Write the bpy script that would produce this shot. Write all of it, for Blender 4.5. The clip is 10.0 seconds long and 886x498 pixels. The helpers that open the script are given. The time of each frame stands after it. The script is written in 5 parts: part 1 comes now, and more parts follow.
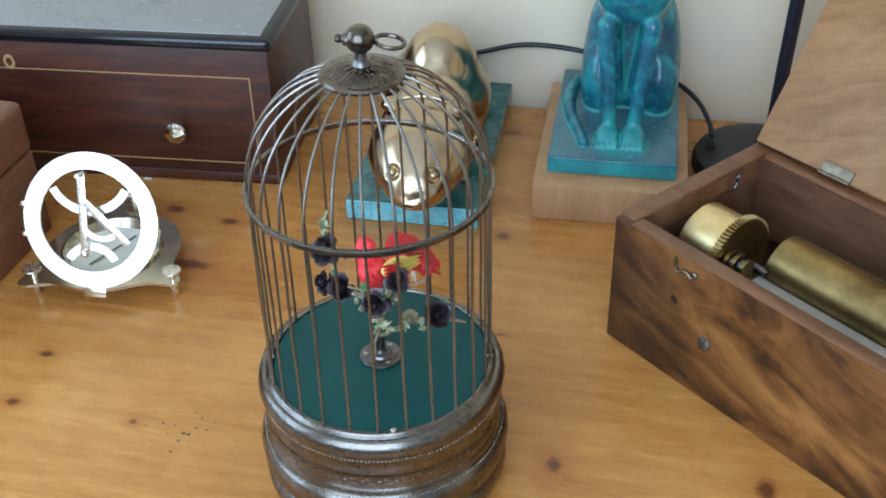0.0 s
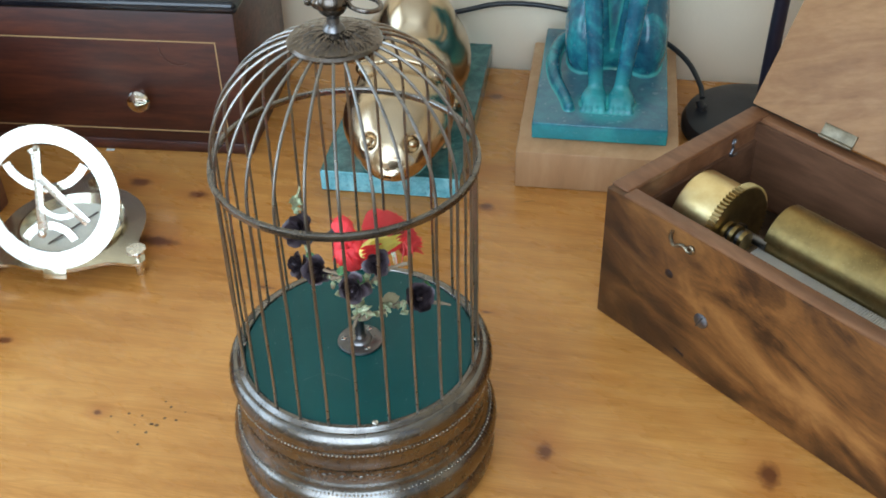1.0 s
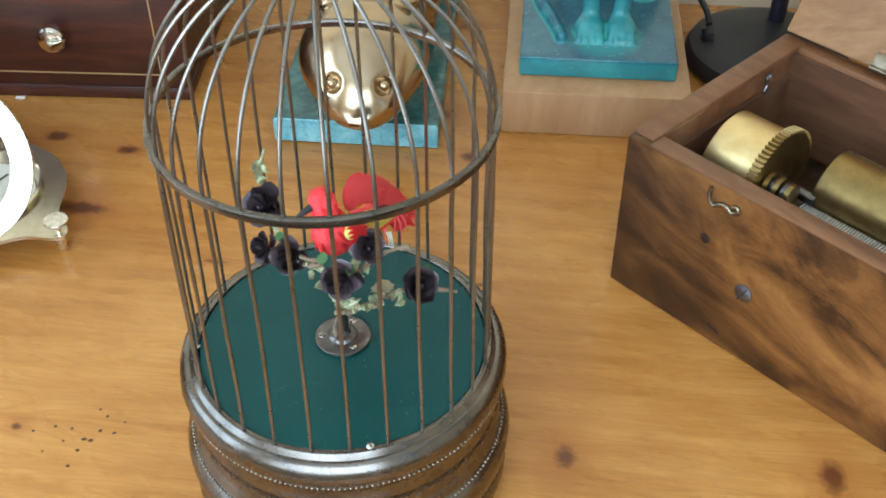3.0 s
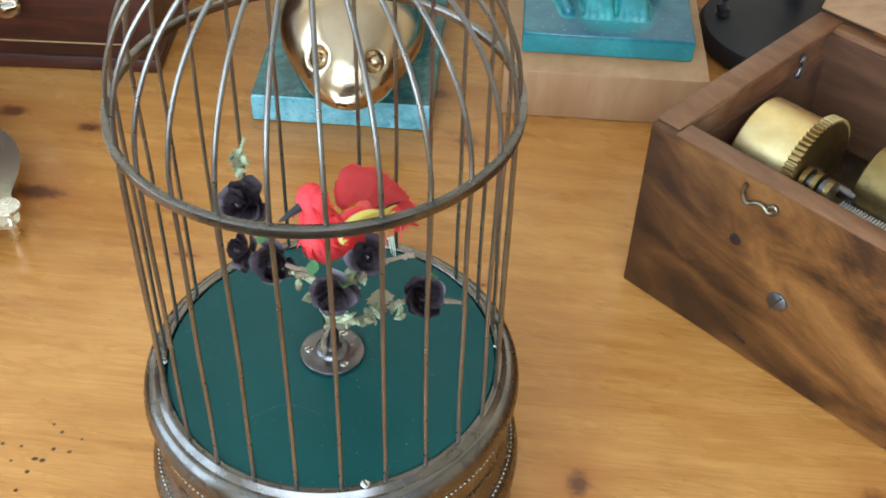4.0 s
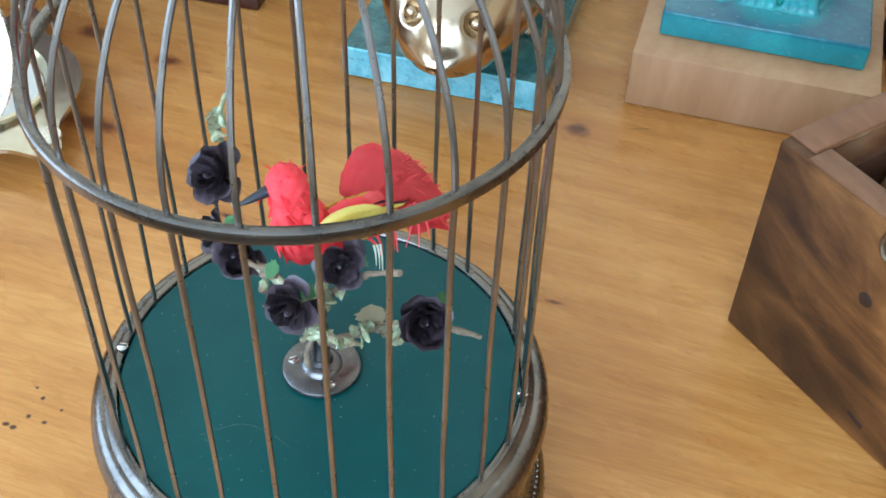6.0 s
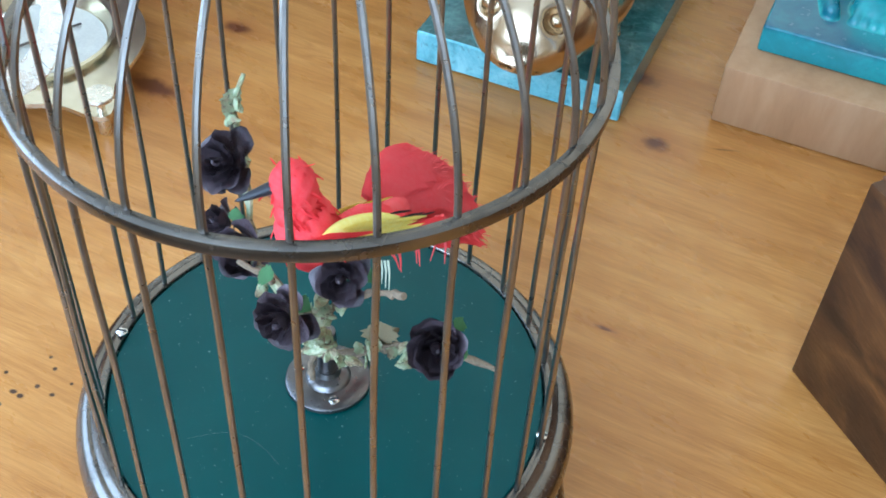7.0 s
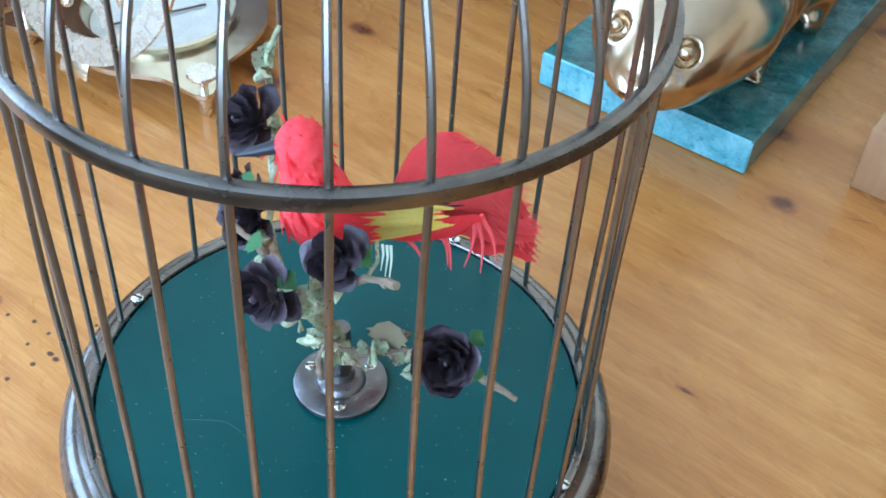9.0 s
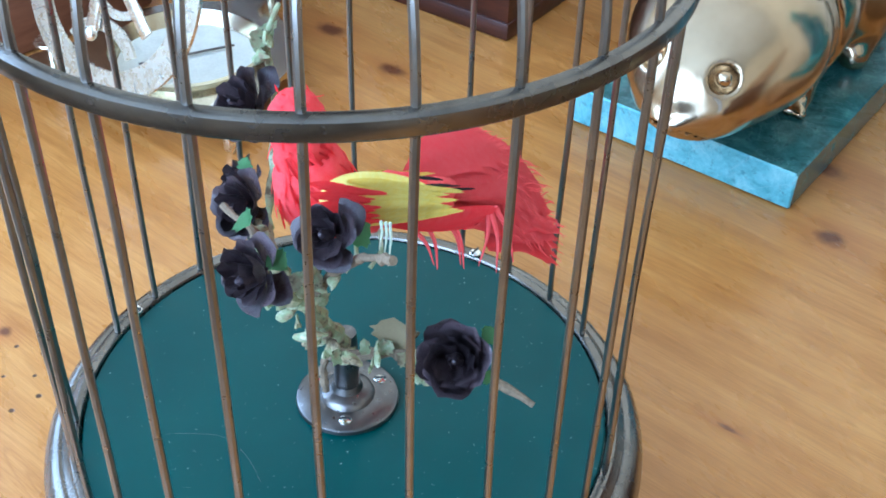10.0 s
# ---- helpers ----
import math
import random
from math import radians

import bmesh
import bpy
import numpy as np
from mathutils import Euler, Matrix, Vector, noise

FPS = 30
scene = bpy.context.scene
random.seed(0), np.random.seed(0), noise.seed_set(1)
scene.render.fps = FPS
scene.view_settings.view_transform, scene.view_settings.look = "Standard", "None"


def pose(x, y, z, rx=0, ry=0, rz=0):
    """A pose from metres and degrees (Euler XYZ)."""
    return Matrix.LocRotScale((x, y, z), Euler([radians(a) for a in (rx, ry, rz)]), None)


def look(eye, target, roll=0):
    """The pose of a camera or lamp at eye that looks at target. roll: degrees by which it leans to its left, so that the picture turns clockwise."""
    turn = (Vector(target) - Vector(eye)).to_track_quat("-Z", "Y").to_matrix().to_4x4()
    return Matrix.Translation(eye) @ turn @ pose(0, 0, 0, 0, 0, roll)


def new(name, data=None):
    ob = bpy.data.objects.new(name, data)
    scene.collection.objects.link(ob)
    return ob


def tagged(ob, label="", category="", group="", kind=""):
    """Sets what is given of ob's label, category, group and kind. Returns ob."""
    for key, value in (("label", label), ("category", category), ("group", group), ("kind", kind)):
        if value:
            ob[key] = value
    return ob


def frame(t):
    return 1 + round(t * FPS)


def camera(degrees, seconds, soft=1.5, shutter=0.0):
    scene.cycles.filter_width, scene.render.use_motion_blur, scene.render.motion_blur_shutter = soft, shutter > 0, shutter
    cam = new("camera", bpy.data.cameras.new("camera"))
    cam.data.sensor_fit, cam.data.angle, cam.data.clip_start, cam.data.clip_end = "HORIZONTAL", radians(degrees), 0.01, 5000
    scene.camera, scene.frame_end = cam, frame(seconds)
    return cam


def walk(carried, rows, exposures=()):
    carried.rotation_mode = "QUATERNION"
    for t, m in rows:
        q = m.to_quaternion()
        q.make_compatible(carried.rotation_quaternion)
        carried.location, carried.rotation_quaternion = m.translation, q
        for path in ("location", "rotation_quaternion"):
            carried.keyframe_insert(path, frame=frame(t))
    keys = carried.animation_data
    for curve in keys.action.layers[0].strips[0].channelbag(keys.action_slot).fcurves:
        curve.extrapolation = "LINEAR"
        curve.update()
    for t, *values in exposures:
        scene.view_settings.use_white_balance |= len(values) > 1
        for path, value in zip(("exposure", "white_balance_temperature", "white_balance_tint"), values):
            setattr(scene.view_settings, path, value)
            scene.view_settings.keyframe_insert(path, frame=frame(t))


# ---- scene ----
cam = camera(42.82, 10.0, 1.8)
# seconds, eye, point ahead, lean
PATH = [
    (0, (0.0484, -0.0529, 0.6191), (0.0442, 0.7614, 0.0387), -1.38),
    (0.5, (0.0464, -0.0317, 0.6130), (0.0536, 0.7711, 0.0168), -1.33),
    (1, (0.0446, -0.0030, 0.5988), (0.0605, 0.7889, -0.0117), -1.34),
    (1.5, (0.0420, 0.0300, 0.5842), (0.0642, 0.8099, -0.0413), -1.46),
    (2, (0.0361, 0.0643, 0.5667), (0.0683, 0.8324, -0.0728), -1.41),
    (2.5, (0.0248, 0.0953, 0.5484), (0.0761, 0.8527, -0.1026), -0.93),
    (3.8, (0.0014, 0.1829, 0.4948), (0.0990, 0.9169, -0.1773), 1.54),
    (4, (0.0029, 0.1958, 0.4884), (0.0994, 0.9257, -0.1884), 2.03),
    (4.2, (0.0158, 0.2056, 0.4851), (0.0892, 0.9331, -0.1970), 1.14),
    (4.5, (0.0352, 0.2160, 0.4830), (0.0710, 0.9393, -0.2066), 0.21),
    (5, (0.0506, 0.2380, 0.4679), (0.0510, 0.9569, -0.2271), 0.05),
    (5.5, (0.0632, 0.2587, 0.4550), (0.0286, 0.9704, -0.2467), 0.38),
    (5.7, (0.0648, 0.2673, 0.4460), (0.0218, 0.9791, -0.2552), 1.06),
    (6.8, (0.0760, 0.3159, 0.4111), (-0.0350, 1.0118, -0.2984), 4.05),
    (7, (0.0826, 0.3201, 0.4136), (-0.0520, 1.0074, -0.3002), 3.77),
    (7.5, (0.0927, 0.3335, 0.4047), (-0.0867, 1.0096, -0.3100), 4.05),
    (8, (0.1018, 0.3416, 0.3980), (-0.1176, 1.0101, -0.3126), 4.38),
    (8.5, (0.1109, 0.3463, 0.3927), (-0.1440, 1.0090, -0.3115), 4.11),
    (9, (0.1143, 0.3500, 0.3749), (-0.1648, 1.0231, -0.3100), 4.26),
    (9.5, (0.1208, 0.3531, 0.3582), (-0.1913, 1.0363, -0.3020), 3.07),
    (10, (0.1241, 0.3567, 0.3407), (-0.2179, 1.0545, -0.2887), 1.89),
]
walk(cam, [(t, look(eye, target, roll)) for t, eye, target, roll in PATH], [(0, 0.26, 5650, 10), (1, 0.34, 6050, 10), (2.5, 0.48, 6250, 10), (5, 0.74, 5750, 10), (8, 0.80, 5050, 10), (10, 0.90, 4900, 10)])

# ---- light: daylight from the windows of the room ----
world = bpy.data.worlds.new("world")
scene.world = world
world.use_nodes = True
wn = world.node_tree.nodes
sky = wn.new("ShaderNodeTexSky")
sky.sky_type, sky.sun_disc = "NISHITA", False
sky.sun_elevation, sky.sun_rotation = radians(38), radians(200)
wn["Background"].inputs[1].default_value = 0.12
world.node_tree.links.new(sky.outputs[0], wn["Background"].inputs[0])

ROOM = pose(0, 1.132, 0, 0, 0, -11)          # x along the back wall, -y into the room, z = 0 on the tabletop


def window_light(name, m, sx, sy, watts, colour):
    lamp = bpy.data.lights.new(name, "AREA")
    lamp.shape, lamp.size, lamp.size_y, lamp.energy, lamp.color = "RECTANGLE", sx, sy, watts, colour
    ob = new(name, lamp)
    ob.matrix_world = m
    return ob


window_light("window_light_back", ROOM @ look((0.02, -1.83, 0.86), (0.02, 0, 0.86)), 1.5, 1.4, 27, (0.66, 0.84, 1.0))
window_light("window_light_side", ROOM @ look((-1.38, -0.95, 0.85), (0, -0.95, 0.85)), 1.2, 1.3, 15, (0.66, 0.84, 1.0))


# ---- materials ----
class Nodes:
    """A node material under construction."""

    def __init__(self, name, rough=0.5, metal=0.0):
        self.mat = bpy.data.materials.new(name)
        self.mat.use_nodes = True
        self.tree = self.mat.node_tree
        self.bsdf = self.tree.nodes["Principled BSDF"]
        self.bsdf.inputs["Roughness"].default_value = rough
        self.bsdf.inputs["Metallic"].default_value = metal

    def node(self, kind):
        return self.tree.nodes.new("ShaderNode" + kind)

    def put(self, socket, value):
        if isinstance(value, bpy.types.NodeSocket):
            self.tree.links.new(value, socket)
        else:
            socket.default_value = value

    def coords(self, rot=(0, 0, 0), scale=(1, 1, 1), world=False):
        """Coordinates turned by rot and then stretched by scale."""
        if world:
            src = self.node("NewGeometry").outputs["Position"]
        else:
            src = self.node("TexCoord").outputs["Object"]
        for key, value in (("Rotation", [radians(a) for a in rot]), ("Scale", scale)):
            m = self.node("Mapping")
            m.inputs[key].default_value = value
            self.put(m.inputs[0], src)
            src = m.outputs[0]
        return src

    def noise(self, vec, scale, detail=4.0, rough=0.55, distort=0.0):
        n = self.node("TexNoise")
        self.put(n.inputs["Vector"], vec)
        for key, value in (("Scale", scale), ("Detail", detail), ("Roughness", rough), ("Distortion", distort)):
            n.inputs[key].default_value = value
        return n.outputs["Fac"]

    def ramp(self, fac, *stops):
        n = self.node("ValToRGB")
        while len(n.color_ramp.elements) < len(stops):
            n.color_ramp.elements.new(0.5)
        for e, (p, c) in zip(n.color_ramp.elements, stops):
            e.position, e.color = p, (*c, 1) if len(c) == 3 else c
        self.put(n.inputs[0], fac)
        return n.outputs[0]

    def mix(self, fac, a, b, blend="MIX"):
        n = self.node("Mix")
        n.data_type, n.blend_type = "RGBA", blend
        self.put(n.inputs[0], fac)
        for socket, value in ((n.inputs[6], a), (n.inputs[7], b)):
            self.put(socket, (*value, 1) if isinstance(value, tuple) and len(value) == 3 else value)
        return n.outputs[2]

    def math(self, op, a, b=0.0, c=0.0):
        n = self.node("Math")
        n.operation = op
        for socket, value in zip(n.inputs, (a, b, c)):
            self.put(socket, value)
        return n.outputs[0]

    def range(self, value, a, b, to_a=0.0, to_b=1.0):
        n = self.node("MapRange")
        for i, v in enumerate((value, a, b, to_a, to_b)):
            self.put(n.inputs[i], v)
        return n.outputs[0]

    def colour(self, c):
        self.put(self.bsdf.inputs["Base Color"], (*c, 1) if isinstance(c, tuple) else c)

    def rough(self, value):
        self.put(self.bsdf.inputs["Roughness"], value)

    def bump(self, height, strength=0.3, distance=0.001):
        n = self.node("Bump")
        n.inputs["Strength"].default_value, n.inputs["Distance"].default_value = strength, distance
        self.put(n.inputs["Height"], height)
        self.put(self.bsdf.inputs["Normal"], n.outputs[0])
        return self


def grain_wood(name, dark, mid, light, along=(1, 1, 1), rot=(0, 0, 0), rough=0.4, coat=0.0, figure=1.0, world=False):
    """Sawn wood: long streaks, growth bands and fine pores; along stretches the pattern."""
    m = Nodes(name, rough)
    v = m.coords(rot, along, world)
    bands = m.noise(v, 22, 3, 0.6, 1.2)
    streak = m.noise(v, 120, 5, 0.7, 0.2)
    cloud = m.noise(m.coords(rot, tuple(0.35 + 0.3 * a for a in along), world), 9, 3)
    mixed = m.math("ADD", m.math("MULTIPLY", bands, 0.55 * figure), m.math("ADD", m.math("MULTIPLY", streak, 0.3), m.math("MULTIPLY", cloud, 0.35)))
    m.colour(m.ramp(mixed, (0.38, dark), (0.56, mid), (0.74, light)))
    m.rough(m.range(streak, 0.3, 0.75, rough + 0.08, rough - 0.06))
    m.bsdf.inputs["Coat Weight"].default_value = coat
    m.bsdf.inputs["Coat Roughness"].default_value = 0.18
    m.bump(streak, 0.12, 0.0004)
    return m.mat


def pine_material():
    """Lacquered pine boards with knots, worm holes and a scratch."""
    m = Nodes("lacquered_pine", 0.3)
    pos = m.node("NewGeometry").outputs["Position"]
    GRAIN = -13
    v = m.coords((0, 0, -GRAIN), (1, 14, 1), True)
    wob = m.noise(m.coords((0, 0, -GRAIN), (1, 1, 1), True), 5, 2)
    bands = m.node("TexWave")
    bands.wave_type, bands.bands_direction = "BANDS", "Y"
    m.put(bands.inputs["Vector"], m.coords((0, 0, -GRAIN), (0.12, 1, 1), True))
    for key, value in (("Scale", 14), ("Distortion", 7), ("Detail", 3), ("Detail Scale", 1.3), ("Detail Roughness", 0.6)):
        bands.inputs[key].default_value = value
    streak = m.noise(v, 16, 6, 0.7, 0.25)
    fine = m.noise(m.coords((0, 0, -GRAIN), (1, 30, 1), True), 60, 3, 0.7)
    cloud = m.noise(pos, 6, 3)
    mixed = m.math("ADD", m.math("MULTIPLY", bands.outputs["Fac"], 0.05), m.math("ADD", m.math("MULTIPLY", streak, 0.36), m.math("ADD", m.math("MULTIPLY", fine, 0.34), m.math("MULTIPLY", cloud, 0.40))))
    base = m.ramp(mixed, (0.45, (0.348, 0.131, 0.0225)), (0.57, (0.480, 0.209, 0.0465)), (0.71, (0.605, 0.300, 0.081)))

    rings = m.noise(m.coords((0, 0, -GRAIN), (0.55, 6.5, 1), True), 5.5, 2, 0.5, 0.15)
    ring = m.math("ABSOLUTE", m.math("SUBTRACT", m.math("FRACT", m.math("MULTIPLY", rings, 21.0)), 0.5))
    line = m.math("MULTIPLY", m.range(ring, 0.20, 0.02), m.range(streak, 0.35, 0.65, 0.10, 0.42))
    base = m.mix(line, base, (0.30, 0.105, 0.018))

    def nearest(spots, lean):
        out = None
        for x, y, rx, ry in spots:
            off = m.node("VectorMath")
            off.operation = "SUBTRACT"
            m.put(off.inputs[0], pos)
            off.inputs[1].default_value = (x, y, 0)
            turn = m.node("VectorRotate")
            turn.rotation_type = "Z_AXIS"
            m.put(turn.inputs["Vector"], off.outputs[0])
            turn.inputs["Angle"].default_value = radians(-lean)
            sc = m.node("VectorMath")
            sc.operation = "MULTIPLY"
            m.put(sc.inputs[0], turn.outputs[0])
            sc.inputs[1].default_value = (1 / rx, 1 / ry, 0)
            ln = m.node("VectorMath")
            ln.operation = "LENGTH"
            m.put(ln.inputs[0], sc.outputs[0])
            out = ln.outputs["Value"] if out is None else m.math("MINIMUM", out, ln.outputs["Value"])
        return out

    KNOTS = [(-0.292, 0.676, 0.0075, 0.0045), (-0.2007, 0.5915, 0.004, 0.003), (0.1238, 0.537, 0.007, 0.0095), (-0.165, 0.870, 0.010, 0.006),
             (0.1243, 1.033, 0.009, 0.006), (0.102, 0.835, 0.0085, 0.0065), (-0.303, 0.617, 0.006, 0.005), (-0.223, 0.8945, 0.012, 0.007),
             (0.2745, 0.507, 0.008, 0.013), (-0.192, 0.800, 0.022, 0.008), (0.093, 0.688, 0.006, 0.0012), (0.079, 0.896, 0.02, 0.008),
             (0.24, 0.79, 0.006, 0.004), (-0.09, 0.73, 0.010, 0.002)]
    knot = m.math("ADD", nearest(KNOTS, GRAIN), m.math("MULTIPLY", m.math("SUBTRACT", m.noise(pos, 160, 3), 0.5), 0.9))
    core = m.range(knot, 1.15, 0.45)
    halo = m.range(knot, 3.4, 0.9)
    base = m.mix(m.math("MULTIPLY", halo, 0.55), base, (0.36, 0.12, 0.025))
    base = m.mix(m.math("MULTIPLY", core, 0.85), base, (0.085, 0.020, 0.008))
    HOLES = [(-0.1471, 0.5943, 0.0011, 0.0011), (-0.150, 0.5832, 0.0012, 0.0012), (-0.1415, 0.5806, 0.0013, 0.001), (-0.1671, 0.5866, 0.001, 0.001),
             (-0.1588, 0.5777, 0.0018, 0.0012), (-0.1548, 0.5763, 0.0016, 0.0013), (-0.1615, 0.5696, 0.0013, 0.0012), (-0.1772, 0.5893, 0.0011, 0.0011),
             (-0.1654, 0.5583, 0.0012, 0.0011), (-0.190, 0.587, 0.001, 0.001), (-0.171, 0.5775, 0.0009, 0.0009), (-0.152, 0.600, 0.0009, 0.0009),
             (-0.136, 0.5885, 0.0008, 0.0008), (-0.182, 0.571, 0.0008, 0.0008)]
    hole = m.range(nearest(HOLES, 0), 1.25, 0.7)
    base = m.mix(m.math("MULTIPLY", hole, 0.95), base, (0.03, 0.011, 0.005))
    mark = m.range(m.math("ADD", nearest([(0.141, 0.8407, 0.008, 0.0007)], 8), m.math("MULTIPLY", fine, 0.4)), 1.4, 0.7)
    base = m.mix(m.math("MULTIPLY", mark, 0.7), base, (0.08, 0.03, 0.01))
    m.colour(base)
    smear = m.noise(m.coords((0, 0, 30), (1, 3, 1), True), 18, 4)
    m.rough(m.range(smear, 0.3, 0.75, 0.22, 0.38))
    m.bump(m.math("SUBTRACT", m.math("MULTIPLY", streak, 0.6), m.math("MULTIPLY", hole, 3.0)), 0.15, 0.0004)
    return m.mat


def aged_brass(name, dark, light, rough=0.32, scale=60.0, spots=0.0):
    """Brass with a brown patina, brighter where it is rubbed."""
    m = Nodes(name, rough, 1.0)
    pos = m.coords()
    a, b = m.noise(pos, scale, 5, 0.65), m.noise(pos, scale * 6, 3, 0.6)
    fac = m.math("ADD", m.math("MULTIPLY", a, 0.8), m.math("MULTIPLY", b, 0.2))
    m.colour(m.ramp(fac, (0.32, dark), (0.68, light)))
    m.rough(m.range(b, 0.3, 0.7, rough + 0.05, rough - 0.04))
    m.bump(b, 0.02 + spots, 0.0002)
    return m.mat


def plain(name, c, rough=0.5, metal=0.0, vary=0.15, scale=40.0, bump=0.1, distance=0.0004, **inputs):
    """A single material with a little grain and unevenness."""
    m = Nodes(name, rough, metal)
    pos = m.coords()
    a = m.math("ADD", m.math("MULTIPLY", m.noise(pos, scale, 4), 0.6), m.math("MULTIPLY", m.noise(pos, scale * 9, 3), 0.4))
    m.colour(m.ramp(a, (0.3, tuple(x * (1 - vary) for x in c)), (0.7, tuple(min(1, x * (1 + vary)) for x in c))))
    m.rough(m.range(a, 0.3, 0.7, rough + 0.06, max(0.03, rough - 0.06)))
    m.bump(a, bump, distance)
    for key, value in inputs.items():
        m.bsdf.inputs[key.replace("_", " ")].default_value = value
    return m.mat


def marble_material(name, polish, *tones):
    """Mottled green stone; polished and dark, or rougher and pale as if lit."""
    m = Nodes(name, polish)
    pos = m.coords()
    a = m.noise(pos, 55, 8, 0.74, 0.4)
    b = m.noise(pos, 190, 5, 0.7, 0.3)
    c = m.ramp(a, (0.36, tones[0]), (0.5, tones[1]), (0.68, tones[2]))
    c = m.mix(m.math("MULTIPLY", m.range(b, 0.56, 0.68), 0.75), c, tones[3])
    vein = m.math("ABSOLUTE", m.math("SUBTRACT", m.noise(pos, 17, 6, 0.6, 2.0), 0.5))
    c = m.mix(m.math("MULTIPLY", m.range(vein, 0.010, 0.0), 0.22), c, tones[4])
    m.colour(c)
    m.rough(m.range(b, 0.3, 0.7, polish + 0.06, polish - 0.04))
    m.bump(b, 0.06, 0.0003)
    return m.mat


def verdigris_material():
    m = Nodes("verdigris_bronze", 0.3)
    pos = m.coords()
    a, b = m.noise(pos, 24, 5, 0.65, 0.6), m.noise(pos, 130, 4, 0.65)
    up = m.node("SeparateXYZ")
    m.put(up.inputs[0], pos)
    fac = m.math("ADD", m.math("MULTIPLY", a, 0.75), m.math("MULTIPLY", b, 0.3))
    c = m.ramp(fac, (0.36, (0.008, 0.050, 0.090)), (0.5, (0.018, 0.115, 0.165)), (0.68, (0.040, 0.31, 0.32)))
    crease = m.node("NewGeometry").outputs["Pointiness"]
    c2 = m.mix(m.math("MULTIPLY", m.range(crease, 0.5, 0.43), 0.8), c, (0.10, 0.55, 0.42))
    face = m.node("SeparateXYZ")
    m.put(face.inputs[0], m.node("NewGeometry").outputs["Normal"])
    # plate top greyed where it faces up: shade put into the colour
    top_shade = m.math("MULTIPLY", m.range(face.outputs[2], 0.8, 0.97), m.range(up.outputs[2], 0.066, 0.058))
    c2 = m.mix(m.math("MULTIPLY", top_shade, m.range(a, 0.3, 0.6, 0.35, 0.75)), c2, (0.085, 0.150, 0.170))
    away = m.node("VectorMath")
    away.operation = "DISTANCE"
    m.put(away.inputs[0], pos)
    away.inputs[1].default_value = (0.079, 0.058, 0.062)
    # brighter cyan patch round the paws, with an uneven edge
    paw_patch = m.range(m.math("ADD", away.outputs["Value"], m.math("MULTIPLY", m.math("SUBTRACT", a, 0.5), 0.03)), 0.034, 0.020)
    c2 = m.mix(m.math("MULTIPLY", paw_patch, 0.38), c2, (0.07, 0.46, 0.42))
    # plate sides brightened in the colour against the duller top
    c2 = m.mix(m.math("MULTIPLY", m.range(up.outputs[2], 0.0565, 0.053), 0.5), c2, (0.05, 0.36, 0.36))
    m.colour(c2)
    m.rough(m.range(b, 0.3, 0.7, 0.30, 0.14))
    m.bump(b, 0.2, 0.0006)
    return m.mat


def scorched_wood():
    """Old walnut veneer with dark flames running aslant down the boards."""
    m = Nodes("figured_walnut", 0.36)
    m.bsdf.inputs["Specular IOR Level"].default_value = 0.3
    v = m.coords((0, -17, 0), (1.0, 1.0, 2.6))
    flame = m.noise(v, 11, 6, 0.58, 0.9)
    pore = m.noise(m.coords((0, -10, 0), (1, 1, 9)), 130, 4, 0.7)
    blot = m.noise(m.coords(), 9, 4)
    fac = m.math("ADD", m.math("MULTIPLY", flame, 0.6), m.math("ADD", m.math("MULTIPLY", pore, 0.16), m.math("MULTIPLY", blot, 0.34)))
    c = m.ramp(fac, (0.40, (0.016, 0.007, 0.003)), (0.48, (0.058, 0.024, 0.009)), (0.56, (0.165, 0.065, 0.018)), (0.70, (0.345, 0.152, 0.043)))
    xyz = m.node("SeparateXYZ")
    m.put(xyz.inputs[0], m.coords())
    burn = m.range(m.math("ADD", xyz.outputs[0], m.math("MULTIPLY", m.math("SUBTRACT", flame, 0.5), 0.22)), 0.125, 0.020)
    c = m.mix(m.math("MULTIPLY", burn, 0.66), c, (0.022, 0.010, 0.006))
    m.colour(c)
    m.rough(m.range(pore, 0.3, 0.7, 0.46, 0.28))
    m.bump(pore, 0.15, 0.0005)
    return m.mat


def green_felt():
    m = Nodes("green_lacquer_floor", 0.42)
    m.bsdf.inputs["Specular IOR Level"].default_value = 0.25
    pos = m.coords()
    a, b = m.noise(pos, 20, 4), m.noise(pos, 900, 2, 0.5)
    c = m.ramp(a, (0.3, (0.003, 0.047, 0.043)), (0.7, (0.004, 0.063, 0.057)))
    c = m.mix(m.math("MULTIPLY", m.range(b, 0.735, 0.76), 0.6), c, (0.35, 0.42, 0.36))
    m.colour(c)
    m.rough(m.range(a, 0.3, 0.7, 0.5, 0.36))
    m.bump(m.noise(pos, 350, 3), 0.12, 0.0003)
    return m.mat


def wall_paint():
    m = Nodes("cream_wall_paint", 0.7)
    pos = m.coords()
    a, b = m.noise(pos, 3, 4), m.noise(pos, 220, 4)
    m.colour(m.ramp(a, (0.3, (0.73, 0.60, 0.43)), (0.7, (0.80, 0.68, 0.51))))
    m.bump(b, 0.25, 0.001)
    return m.mat


